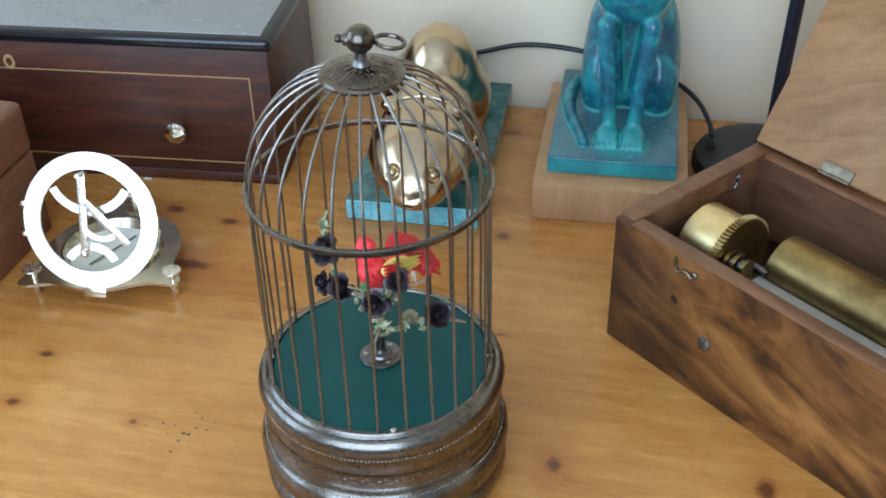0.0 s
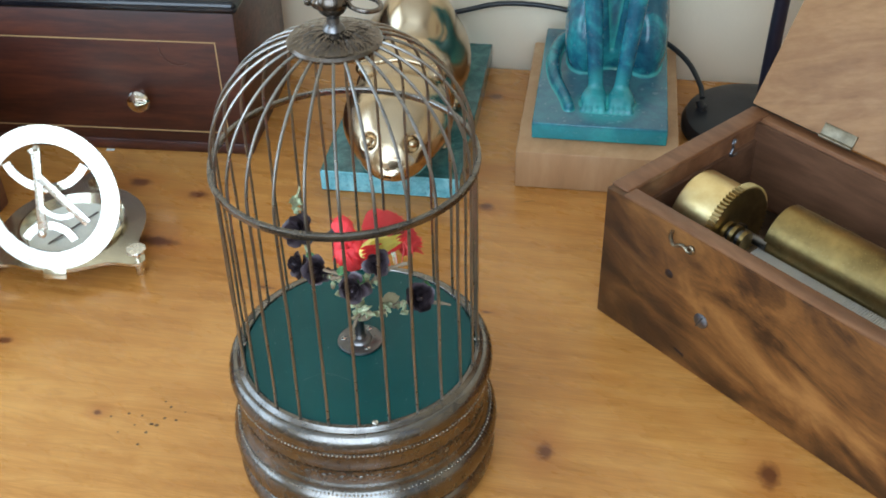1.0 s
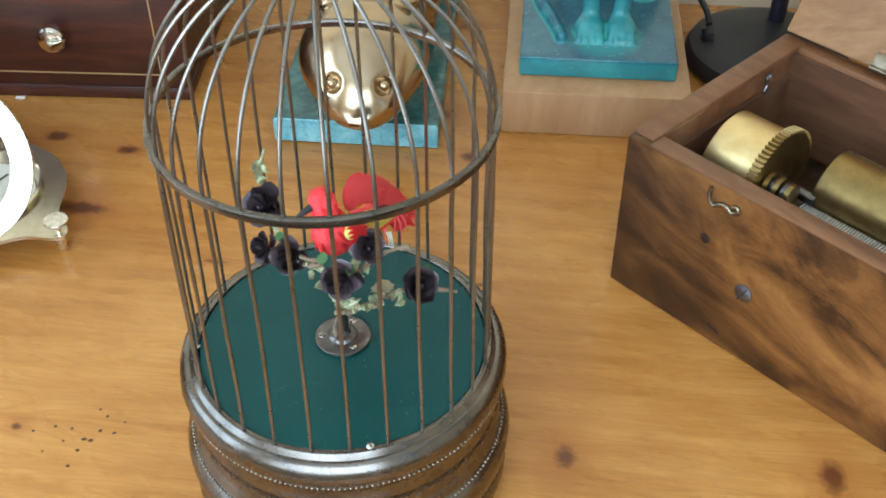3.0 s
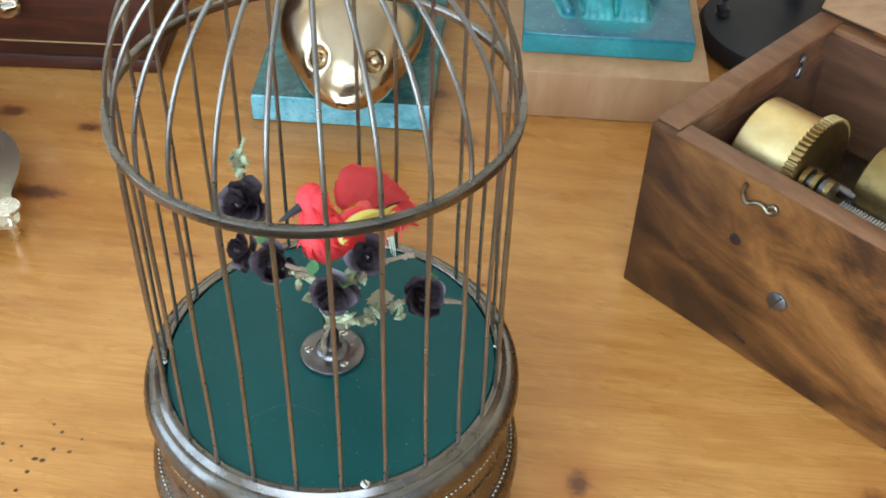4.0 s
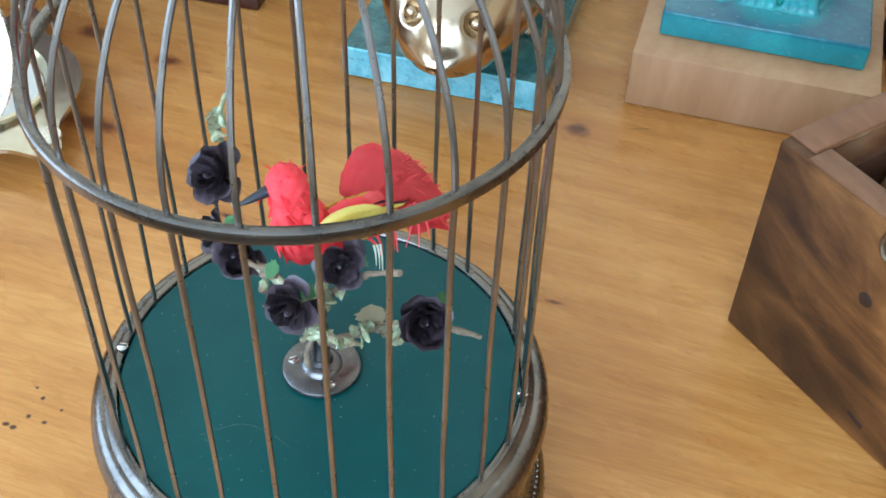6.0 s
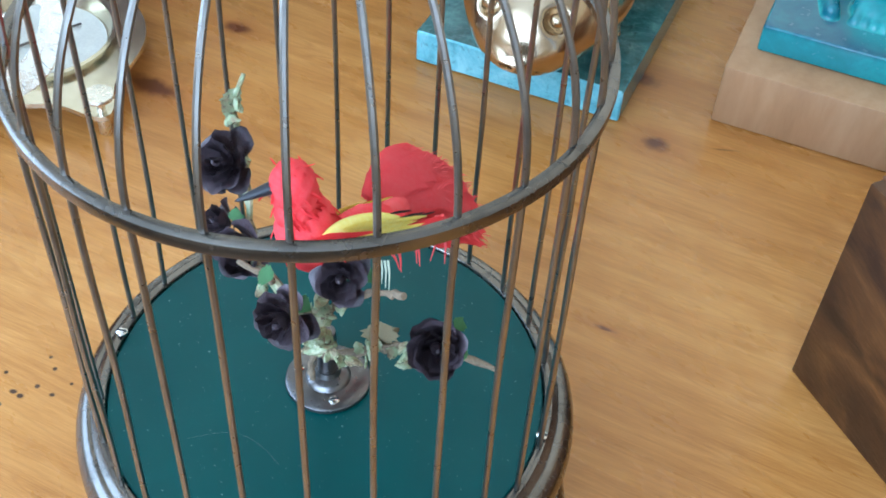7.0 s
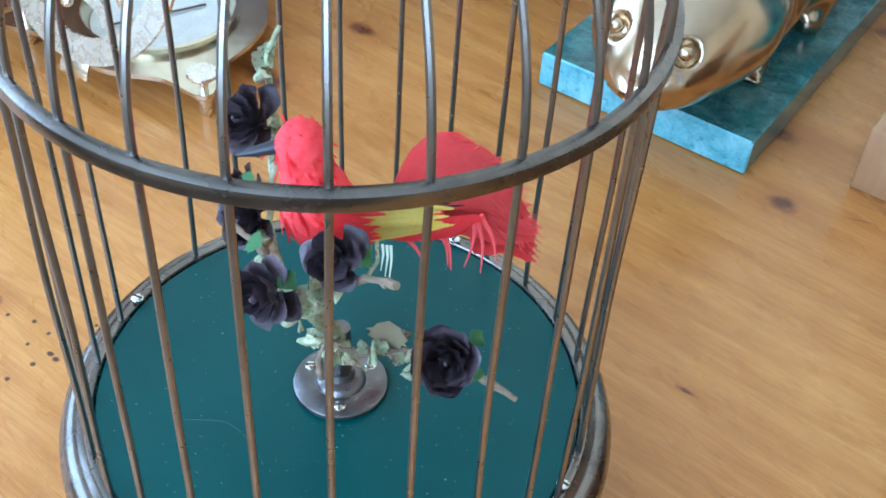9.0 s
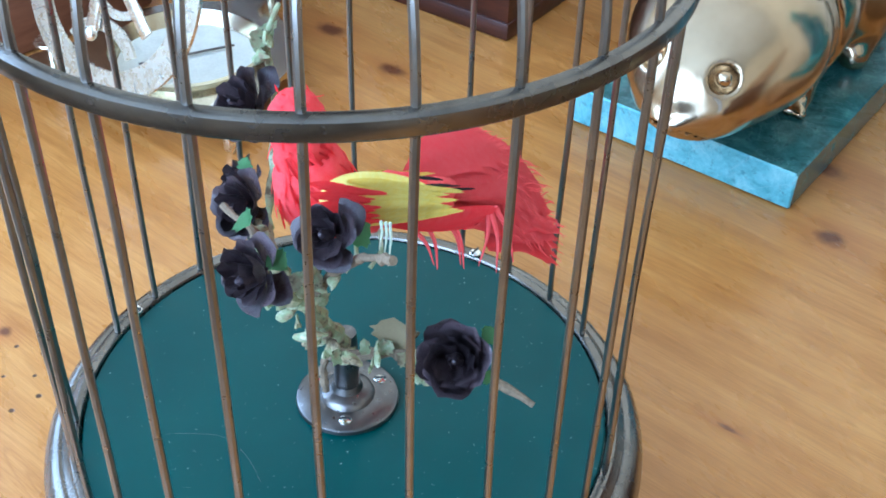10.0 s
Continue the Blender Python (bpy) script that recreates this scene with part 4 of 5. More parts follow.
# scruffy crown of the head
rr = random.Random(77)
for k in range(30):
    a, r = rr.uniform(0, 2 * math.pi), rr.uniform(0.0005, 0.0045)
    root = Vector(HEADC) + Vector((r * math.cos(a), r * math.sin(a), 0.0054 - 60 * r * r))
    set_plume("crest_feather", root, root + Vector((rr.uniform(-0.003, 0.003), rr.uniform(-0.002, 0.003), rr.uniform(-0.0006, 0.0006))), 0.0003, 0.0002, RED, 520 + k, ragged=0.2)
# folded wings, yellow with red shoulder streaks and dark tips
BACK = Vector((0.62, 0.78, -0.24)).normalized()
for side in (-1, 1):
    out = Vector((0.78, -0.62, 0)) * side * -1
    mid = Vector((0.0045, 0.0040, 0.0102 if side < 0 else -0.0010)) + out * (0.0078 if side < 0 else 0.0035)

    def wing_field(x, y, z, mid=mid, out=out):
        dx, dy, dz = x - mid.x, y - mid.y, z - mid.z
        a = dx * BACK.x + dy * BACK.y + dz * BACK.z
        o = dx * out.x + dy * out.y
        v = dz + 0.24 * a
        return (np.sqrt((a / 0.0150) ** 2 + (o / 0.0042) ** 2 + (v / (0.0058 - 0.12 * a)) ** 2) - 1) * 0.0038

    wing = part("wing", blob(wing_field, tuple(mid - Vector((0.02, 0.02, 0.013))), tuple(mid + Vector((0.022, 0.022, 0.013))), 0.0009), YELLOW, bird, "yellow wing with red shoulder and dark tips")
    spots = [("wing_feather", YELLOW, -0.009, 0.0240, 20, 0.0012, 0.0050, 0.0130), ("shoulder_feather", RED, -0.0190, 0.0140, 17, 0.0010, 0.0058, 0.0135), ("flight_feather", BEAK, 0.0085, 0.0105, 4, 0.0005, 0.0040, 0.0050)]
    for name, mat, start, length, n, width, lift, tall in (spots if side < 0 else spots[:1]):
        for k in range(n):
            f = k / (n - 1)
            root = mid + BACK * (start + 0.0022 * (k % 3)) + out * (lift - 0.0035 * abs(f - 0.5)) + Vector((0, 0, 0.0064 - tall * f))
            reach = length * (0.75 + 0.4 * ((k * 7) % 5) / 5)
            x_axis = BACK.cross(out).normalized()
            turn = Matrix((x_axis, BACK, x_axis.cross(BACK))).transposed().to_4x4()
            p = part(name, plume(reach, width, 0.0003, 400 + k * 3 + (side > 0) * 50, 0.12), mat, wing)
            p.matrix_basis = Matrix.Translation(root) @ turn @ pose(0, 0, 0, 0, 0, (f - 0.5) * 12)
# red coverts under the wing, and the arched plumes of the tail
for k in range(7):
    f = k / 6
    root = Vector((0.0085 + 0.004 * f, 0.0035 + 0.004 * f, -0.0015 - 0.002 * f))
    set_plume("under_feather", root, root + Vector((0.017, 0.021, -0.0085 + 0.006 * f)), 0.0022, -0.001, RED, 350 + k, roll=50, ragged=0.12)


def ribbon(path, width, normal_from, seed, ragged=0.1, taper=0.25):
    """A broad soft vane along a curve, facing away from a point, fringed with loose barbs."""
    rr = random.Random(seed)
    bm = bmesh.new()
    rows = []
    n = len(path) - 1
    for i, p in enumerate(path):
        t = i / n
        d = (path[min(i + 1, n)] - path[max(i - 1, 0)]).normalized()
        out = (p - normal_from)
        out = (out - d * out.dot(d)).normalized()
        sd = d.cross(out)
        w = width * (0.35 + 0.65 * math.sin(math.pi * min(0.5, t * 1.1 + 0.05))) * (1 if t < 0.7 else 1 - (1 - taper) * ((t - 0.7) / 0.3) ** 2)
        rows.append([bm.verts.new(p + sd * w * s * (1 + ragged * rr.uniform(-1, 1)) + d * (ragged * 0.01 * rr.uniform(-1, 1) * t) - out * (0.05 * w * s * s)) for s in (-1, -0.6, -0.2, 0.2, 0.6, 1)])
    for a, b in zip(rows, rows[1:]):
        for k in range(5):
            bm.faces.new((a[k], a[k + 1], b[k + 1], b[k]))
    bmesh.ops.solidify(bm, geom=bm.faces[:], thickness=0.00015)
    for i in range(int(0.6 * n), n):
        d = (path[min(i + 1, n)] - path[i - 1]).normalized()
        out = path[i] - normal_from
        out = (out - d * out.dot(d)).normalized()
        sd = d.cross(out)
        for k in range(5):
            s = rr.choice((-1, 1))
            root = path[i] + sd * s * width * rr.uniform(0.25, 0.6) + d * width * rr.uniform(-0.4, 0.4) + out * 0.0002
            tip = root + sd * s * width * rr.uniform(0.25, 0.75) + d * width * rr.uniform(0.6, 1.5) + out * width * rr.uniform(-0.12, 0.16)
            e = d.cross(tip - root).normalized().cross(tip - root).normalized() * 0.00016
            bow = (root + tip) / 2 + sd * s * width * 0.10
            row = [bm.verts.new(q) for q in (root - e, root + e, bow + e, tip, bow - e)]
            bm.faces.new(row)
    return bm


CORE = Vector((0.0200, 0.0400, -0.0115))
AXLE = Vector((0.64, 0.72, -0.28)).normalized()
FACE = Vector((0.12, -0.58, 0.80))
FACE = (FACE - AXLE * FACE.dot(AXLE)).normalized()
SPREAD = FACE.cross(AXLE).normalized()
if SPREAD.z < 0:
    SPREAD = -SPREAD


def tail_field(x, y, z):
    dx, dy, dz = x - CORE.x, y - CORE.y, z - CORE.z
    a, c, u = (dx * w.x + dy * w.y + dz * w.z for w in (AXLE, SPREAD, FACE))
    d = (np.sqrt(((a + 0.010) / 0.0100) ** 2 + (c / 0.0060) ** 2 + (u / 0.0036) ** 2) - 1) * 0.0036
    return blend(d, capsule((x, y, z), (0.012, 0.016, 0.000), tuple(CORE - AXLE * 0.010), 0.0042, 0.004), 0.003)


part("tail_base", blob(tail_field, (-0.010, 0.008, -0.030), (0.034, 0.052, 0.010), 0.0010), REDTAIL, bird, "soft red feathered root of the tail")
rr = random.Random(31)
for k in range(22):
    f = 2 * (k * 9 % 22) / 21 - 1
    back = k % 4 == 3
    reach = (0.040 - 0.004 * f) * rr.uniform(0.88, 1.04)
    path = []
    for i in range(15):
        t = i / 14
        wide = math.sin(math.pi * min(0.5, 0.12 + 0.62 * t)) * (1 - 0.25 * max(0, t - 0.6))
        path.append(CORE - AXLE * 0.0215 + AXLE * reach * t + SPREAD * 0.0122 * f * wide + FACE * ((-0.0045 if back else 0.0058) * math.sin(math.pi * min(1, 0.1 + t * 0.85)) * (1 - 0.55 * f * f) + 0.0003 * (k % 5)) + SPREAD * 0.004 * math.sin(math.pi * t) - Vector((0, 0, 0.010)) * max(0, t - 0.45) ** 1.6)
    part("tail_feather", ribbon(path, 0.0042 + 0.0016 * rr.random(), CORE - FACE * 0.03, 300 + k, 0.10, 0.1), REDTAIL, bird, "bright red arched tail plume")
for k in range(6):
    f = k / 5
    a = CORE + Vector((0.002, -0.004, -0.006)) + SPREAD * (-0.008 + 0.005 * f)
    b = Vector((0.0395 - 0.003 * f, 0.0505 + 0.006 * f, -0.0365 + 0.005 * (k % 3)))
    mid_pt = (a + b) / 2 + Vector((0, 0, 0.004))
    part("tail_feather", ribbon([Vector(v) for v in smooth_path([a, mid_pt, b], 7)], 0.0030, CORE + Vector((0, 0, -0.04)), 340 + k, 0.12, 0.15), REDTAIL, bird, "bright red drooping tail plume")
for k, (x, y, dx, dy, dz) in enumerate(((0.014, 0.017, 0.004, 0.000, -0.015), (0.018, 0.021, 0.0035, 0.003, -0.017), (0.0185, 0.022, 0.004, 0.002, -0.018), (0.026, 0.030, -0.001, -0.002, -0.019), (0.0265, 0.030, 0.003, 0.000, -0.021), (0.0275, 0.031, 0.0055, 0.002, -0.018), (0.012, 0.013, 0.006, 0.002, -0.012))):
    a = Vector((x, y, -0.008))
    b = a + Vector((dx, dy, dz))
    part("wispy_strand", tube(smooth_path([a, (a + b) / 2 + Vector((0.0012, 0, 0.001)), b], 5), [0.00085 - 0.00007 * i for i in range(len(smooth_path([a, (a + b) / 2, b], 5)))], 5), REDTAIL, bird)
for k, dx in enumerate((0.0, 0.0045)):
    part("leg", tube([(0.004 + dx, -0.001 + dx, -0.001), (0.006 + dx, -0.004 + dx, -0.008), (0.005 + dx, -0.008 + dx, -0.011)], 0.0006, 6), LICHEN, bird)


# ---- the brass sundial compass ----
dial = thing("sundial_compass", pose(-0.262, 0.803, 0, 0, 0, -8.6), "pale polished brass sundial compass with a tilted hour ring", "sundial")
FEET = [(0.0725, -0.041), (-0.0535, -0.0515), (-0.01, 0.081)]


def lobes(a):
    g = 0.0
    for x, y in FEET:
        d = (a - math.atan2(y, x) + math.pi) % (2 * math.pi) - math.pi
        g += 0.021 * math.exp(-(d / 0.16) ** 2) + 0.006 * math.exp(-(d / 0.34) ** 2)
    return g


part("base_plate", flat_ring(0.043, 0.0625, 0.0145, 0.0175, lumps=lobes, seg=144), DIALMETAL, dial, "thin brass plate with three lobes")
part("compass_bowl", lathe([(0, 0.006), (0.036, 0.006), (0.042, 0.010), (0.0445, 0.0175), (0.046, 0.0215), (0.044, 0.0222), (0.0425, 0.019), (0.040, 0.0135), (0, 0.0125)], 72), DIALMETAL, dial, "round brass compass bowl")
part("compass_card", lathe([(0, 0.0132), (0.0395, 0.0132), (0.0395, 0.0139), (0, 0.0139)], 64), COMPASSGLASS, dial, "pale compass card under glass")
part("needle", slab(-0.028, 0.028, -0.0010, 0.0010, 0.0155, 0.0162, 0.0003), STEEL, dial, m=pose(0, 0, 0, 0, 0, 62))
for x, y in FEET:
    foot = part("levelling_screw", lathe([(0, 0.0), (0.0016, 0.0), (0.0034, 0.003), (0.0036, 0.012), (0.0024, 0.0128), (0.0024, 0.0262), (0.0082, 0.0268), (0.0086, 0.0278), (0.0082, 0.0290), (0, 0.0292)], 24), SILVER, dial, "silvered levelling foot screw", m=pose(x, y, 0))
RING = Matrix.Translation((0.0163, -0.0560, 0.0874)) @ Matrix.Rotation(radians(1.9), 4, "Z") @ Matrix.Rotation(radians(68), 4, "X") @ Matrix.Scale(0.972, 4)
ring = part("hour_ring", flat_ring(0.0458, 0.0608, -0.0011, 0.0011, seg=96), SILVER, dial, "wide silvered hour ring with engraved marks", m=RING)
for k in range(36):
    a = 10 * k
    long = k % 3 == 0
    part("hour_mark", slab(0.0525 if long else 0.0555, 0.0585, -0.0002, 0.0002, 0.00115, 0.00125), GREYINK, ring, smooth=False, m=pose(0, 0, 0, 0, 0, a))
for cy, r, a0, a1 in ((0.0455, 0.0370, 208, 332), (-0.0470, 0.0240, 30, 150)):
    part("arc_band", flat_ring(r - 0.0036, r + 0.0036, -0.0009, 0.0009, a0, a1, 90), SILVER, ring, m=pose(0, cy, 0))
part("gnomon_bar", slab(-0.0036, 0.0036, -0.027, 0.042, 0.0014, 0.0044, 0.0008), SILVER, ring, m=pose(-0.0055, 0, 0))
part("sight_arm", slab(0.0, 0.0530, -0.0036, 0.0036, 0.0046, 0.0066, 0.0006), SILVER, ring, m=pose(-0.0030, 0.0180, 0, 0, 0, -44))
part("sight_arc", flat_ring(0.0170, 0.0215, 0.0046, 0.0062, 215, 322, 60), SILVER, ring, m=pose(0.0125, 0.0050, 0))
part("hinge_plate", slab(-0.010, 0.010, -0.070, -0.0585, -0.0030, -0.0012, 0.0005), DIALMETAL, ring, "small brass hinge under the ring")
for a in (168, 193):
    part("index_tab", slab(0.0595, 0.0645, -0.0022, 0.0022, -0.0010, 0.0010, 0.0004), SILVER, ring, m=pose(0, 0, 0, 0, 0, a))
part("sight_post", lathe([(0, 0), (0.0032, 0), (0.0026, 0.004), (0.0014, 0.007), (0.002, 0.012), (0, 0.0125)], 14), SILVER, ring, m=pose(-0.0055, 0.041, 0.001))
part("sight_knob", ball(0.0042, sub=2, scale=(1, 1, 0.7)), SILVER, ring, m=pose(-0.0055, -0.029, 0.004))



# ---- the inlaid mahogany chest ----
CHEST = pose(-0.1206, 0.9361, 0, 0, 0, -8.4)
chest = thing("writing_chest", CHEST, "dark polished mahogany chest with string inlay and black edge", "chest")
W, D = 0.54, 0.165
part("body", slab(-W, 0, 0, D, 0.0005, 0.150, 0.002), MAHOGANY, chest)
part("plinth_band", slab(-W - 0.001, 0.001, -0.0014, D + 0.001, 0.0005, 0.012, 0.001), MAHOGANY, chest)
part("lid_moulding", slab(-W - 0.006, 0.005, -0.006, D + 0.004, 0.150, 0.1635, 0.0055, 4), EBONY, chest, "rounded black lacquered edge")
part("lid_panel", slab(-W + 0.005, -0.006, 0.005, D - 0.006, 0.160, 0.1645, 0.0008), CHESTTOP, chest, "polished top panel with its grey reflection put in the colour")
for q in ((-W + 0.021, -0.0205, 0.1195, 0.1206), (-W + 0.021, -0.0205, 0.0232, 0.0243), (-0.0216, -0.0205, 0.0243, 0.1195), (-W + 0.021, -W + 0.0221, 0.0243, 0.1195)):
    part("inlay_line", slab(q[0], q[1], -0.0004, 0.001, q[2], q[3]), INLAY, chest, "thin pale boxwood string line", smooth=False)
for x in (-0.100, -W + 0.100):
    knob = part("knob", lathe([(0, 0.0), (0.0045, 0.0), (0.004, 0.004), (0.0075, 0.008), (0.0105, 0.011), (0.0112, 0.0135), (0.0098, 0.016), (0.006, 0.0172), (0, 0.0176)], 32), CHROME, chest, "round bright nickel knob", m=pose(x, 0, 0.0620, 90, 0, 0))
esc = bmesh.new()
join(esc, flat_ring(0.0034, 0.0058, 0, 0.001, seg=32), Matrix.Diagonal((1, 1.35, 1, 1)))
part("keyhole_escutcheon", esc, INLAY, chest, m=pose(-0.266, 0.0, 0.127, 90, 0, 0))
part("damp_ring", tube(arc((0, 0, 0), 0.017, 170, 300, 20), 0.0006, 6), MAHOGANY, chest, "faint ring mark in the polish", m=pose(-0.058, -0.0001, 0.113, 90, 0, 0))

# ---- the red-brown box beside it ----
sbox = thing("wooden_box", pose(-0.338, 0.8658, 0, 0, 0, -15), "red-brown wooden box with a closed lid", "box")
part("body", slab(-0.22, 0, -0.19, 0, 0.0005, 0.088, 0.003), REDWOOD, sbox)
part("lid", slab(-0.221, 0.001, -0.191, 0.001, 0.0892, 0.140, 0.006, 3), REDWOOD, sbox)

# ---- bronze animal on a marble slab ----
SLAB = pose(-0.05, 0.8704, 0, 0, 0, -10.5)
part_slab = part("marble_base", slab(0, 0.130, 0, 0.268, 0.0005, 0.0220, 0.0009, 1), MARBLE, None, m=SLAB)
part_slab.data.materials.append(LITMARBLE)
# front and back take the pale copy: window light put into the colour
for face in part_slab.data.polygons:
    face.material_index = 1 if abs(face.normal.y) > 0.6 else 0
tagged(part_slab, "mottled green marble slab under a bronze figure", "plinth")


def animal(x, y, z):
    """Local: x across, y back along the slab, z up from the tabletop."""
    p = (x, y, z)
    d = ellipsoid(p, (0.0715, 0.022, 0.070), (0.0500, 0.050, 0.0385), 0, 16)
    d = blend(d, ellipsoid(p, (0.0745, -0.016, 0.060), (0.029, 0.028, 0.021), 0, 32), 0.018)
    d = blend(d, ellipsoid(p, (0.069, 0.075, 0.066), (0.0470, 0.050, 0.046)), 0.010)
    d = blend(d, ellipsoid(p, (0.071, 0.135, 0.090), (0.041, 0.042, 0.058), 0, -14), 0.020)
    d = blend(d, ellipsoid(p, (0.064, 0.165, 0.070), (0.046, 0.050, 0.050)), 0.016)
    for s in (-1, 1):
        d = blend(d, ellipsoid(p, (0.065 + s * 0.030, 0.150, 0.062), (0.026, 0.046, 0.042)), 0.008)
        d = blend(d, capsule(p, (0.065 + s * 0.028, 0.068, 0.042), (0.065 + s * 0.037, 0.060, 0.0275), 0.012, 0.0075), 0.010)
        for t in (-1, 0, 1):
            d = blend(d, capsule(p, (0.065 + s * 0.037, 0.060, 0.0265), (0.065 + s * (0.040 + 0.004 * t), 0.051 - 0.002 * abs(t), 0.0248), 0.0045, 0.0030), 0.003)
        d = blend(d, capsule(p, (0.065 + s * 0.036, 0.150, 0.036), (0.065 + s * 0.043, 0.122, 0.0285), 0.012, 0.0085), 0.008)
        d = blend(d, ellipsoid(p, (0.070 + s * 0.032, 0.056, 0.100), (0.012, 0.010, 0.008), s * 30), 0.004)
        d = blend(d, capsule(p, (0.0745 + s * 0.021, -0.030, 0.060), (0.0745 + s * 0.003, -0.0440, 0.0500), 0.0042, 0.0030), 0.004)
        eye = np.sqrt((x - 0.0745 - s * 0.0193) ** 2 + (y + 0.0290) ** 2 + (z - 0.0760) ** 2)
        d = carve(d, eye - 0.0072, 0.0012)
        d = blend(d, eye - 0.0042, 0.0010)
    lip = np.abs(z - 0.050 - 0.10 * (y + 0.048) + 0.8 * (x - 0.0725) ** 2 / 0.03)
    d = carve(d, np.maximum(lip - 0.0006, y + 0.012), 0.0018)
    for s in (-1, 1):
        d = carve(d, capsule(p, (0.0725 + s * 0.004, -0.047, 0.062), (0.0725 + s * 0.008, -0.036, 0.071), 0.0006, 0.0004), 0.0008)
    neck = np.sqrt((y - 0.064 + 0.15 * (z - 0.07)) ** 2 + 0 * x) - 0.0010
    d = carve(d, np.maximum(neck, 0.05 - z), 0.004)
    return np.maximum(d, 0.0222 - z)


statue = part("animal_statue", blob(animal, (0.008, -0.062, 0.018), (0.138, 0.225, 0.178), 0.0017), GOLD, None, m=SLAB)
mod = statue.modifiers.new("soften", "SMOOTH")
mod.factor, mod.iterations = 0.5, 3
tagged(statue, "polished golden bronze crouching animal figure on marble", "statue")

# ---- verdigris cat on its plinth ----
STAND = pose(0.1309, 0.8658, 0, 0, 0, -10.5)
plinth = part("wooden_plinth", slab(-0.0005, 0.1465, -0.0008, 0.215, 0.0005, 0.0390, 0.0012), PLINTH, None, m=STAND)
tagged(plinth, "pale beech wood plinth block under a cat figure", "plinth")


def cat(x, y, z):
    """Local to the plinth: x across, y back, z up from the tabletop."""
    p = (x, y, z)
    d = ellipsoid(p, (0.083, 0.168, 0.110), (0.048, 0.046, 0.085))
    d = blend(d, ellipsoid(p, (0.081, 0.124, 0.200), (0.037, 0.034, 0.058), 0, -8), 0.02)
    for s in (-1, 1):
        d = blend(d, ellipsoid(p, (0.083 + s * 0.029, 0.148, 0.085), (0.021, 0.036, 0.044)), 0.010)
    legs = None
    for s in (-1, 1):
        leg = capsule(p, (0.079 + s * 0.0115, 0.074, 0.064), (0.080 + s * 0.0215, 0.092, 0.165), 0.0068, 0.0092)
        leg = blend(leg, ellipsoid(p, (0.079 + s * 0.0125, 0.066, 0.0600), (0.0128, 0.0160, 0.0100)), 0.005)
        for t in (-1.5, -0.5, 0.5, 1.5):
            leg = blend(leg, capsule(p, (0.079 + s * 0.0125 + t * 0.0048, 0.056, 0.0610), (0.079 + s * 0.0125 + t * 0.0056, 0.0490, 0.0585), 0.0034, 0.0029), 0.0006)
        legs = leg if legs is None else np.minimum(legs, leg)
    d = blend(d, legs, 0.004)
    d = blend(d, ellipsoid(p, (0.081, 0.100, 0.200), (0.036, 0.020, 0.030)), 0.008)
    d = blend(d, ellipsoid(p, (0.081, 0.100, 0.272), (0.026, 0.030, 0.027)), 0.016)
    for s in (-1, 1):
        d = blend(d, capsule(p, (0.081 + s * 0.016, 0.105, 0.288), (0.081 + s * 0.021, 0.108, 0.302), 0.009, 0.003), 0.004)
    hollow = np.maximum(capsule((x, 0 * y, z), (0.0795, 0, 0.082), (0.0805, 0, 0.158), 0.0018, 0.0105), y - 0.128)
    d = carve(d, hollow, 0.004)
    tail = None
    curl = smooth_path([(0.046, 0.200, 0.060), (0.0285, 0.180, 0.0595), (0.0230, 0.145, 0.0595), (0.0275, 0.105, 0.0595), (0.0385, 0.072, 0.0595), (0.0440, 0.050, 0.0600)], 5)
    for k, (a, b) in enumerate(zip(curl, curl[1:])):
        t = k / (len(curl) - 1)
        c = capsule(p, tuple(a), tuple(b), 0.0068 - 0.0022 * t, 0.0067 - 0.0022 * t)
        tail = c if tail is None else np.minimum(tail, c)
    d = blend(d, tail, 0.003)
    d = blend(d, np.maximum(z - 0.0560, np.maximum(np.abs(x - 0.0735) - 0.0590, np.abs(y - 0.1185) - 0.0930)), 0.0045)
    return np.maximum(d, 0.0535 - z)


bm = blob(cat, (0.008, 0.019, 0.049), (0.139, 0.222, 0.312), 0.0015)
for _ in range(2):
    bmesh.ops.smooth_vert(bm, verts=bm.verts[:], factor=0.4, use_axis_x=True, use_axis_y=True, use_axis_z=True)
slab(0.0118, 0.1352, 0.0228, 0.2145, 0.0394, 0.0565, 0.0016, 3, bm)
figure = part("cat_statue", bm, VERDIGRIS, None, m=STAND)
tagged(figure, "seated cat statue in blue-green verdigris bronze", "statue")


# ---- the music box ----
MBOX = pose(0.1815, 0.6865, 0, 0, 0, -52)
mbox = thing("music_box", MBOX, "open figured walnut music box with brass cylinder movement", "music box")
L, DP, H, TH = 0.36, 0.1775, 0.1206, 0.013
part("front_panel", slab(0, L, 0, TH, 0.0005, H - 0.0005, 0.0012), WALNUT, mbox, "walnut front with dark flame figure")
part("back_panel", slab(0, L, DP - TH, DP, 0.0005, H - 0.0005, 0.0012), RIMWALNUT, mbox)
part("side_panel", slab(0.0002, TH, TH + 0.0003, DP - TH - 0.0003, 0.0005, H - 0.004, 0.0008), RIMWALNUT, mbox)
part("side_panel", slab(L - TH, L - 0.0002, TH + 0.0003, DP - TH - 0.0003, 0.0005, H - 0.004, 0.0008), RIMWALNUT, mbox)
part("side_rim", slab(-0.0006, TH + 0.0025, 0.006, DP - 0.004, H - 0.0036, H + 0.0012, 0.0012), RIMWALNUT, mbox, "dark rim strip")
part("front_rim", slab(0.0165, L, 0.0004, TH + 0.001, H - 0.0006, H + 0.0006, 0.0005), RIMWALNUT, mbox)
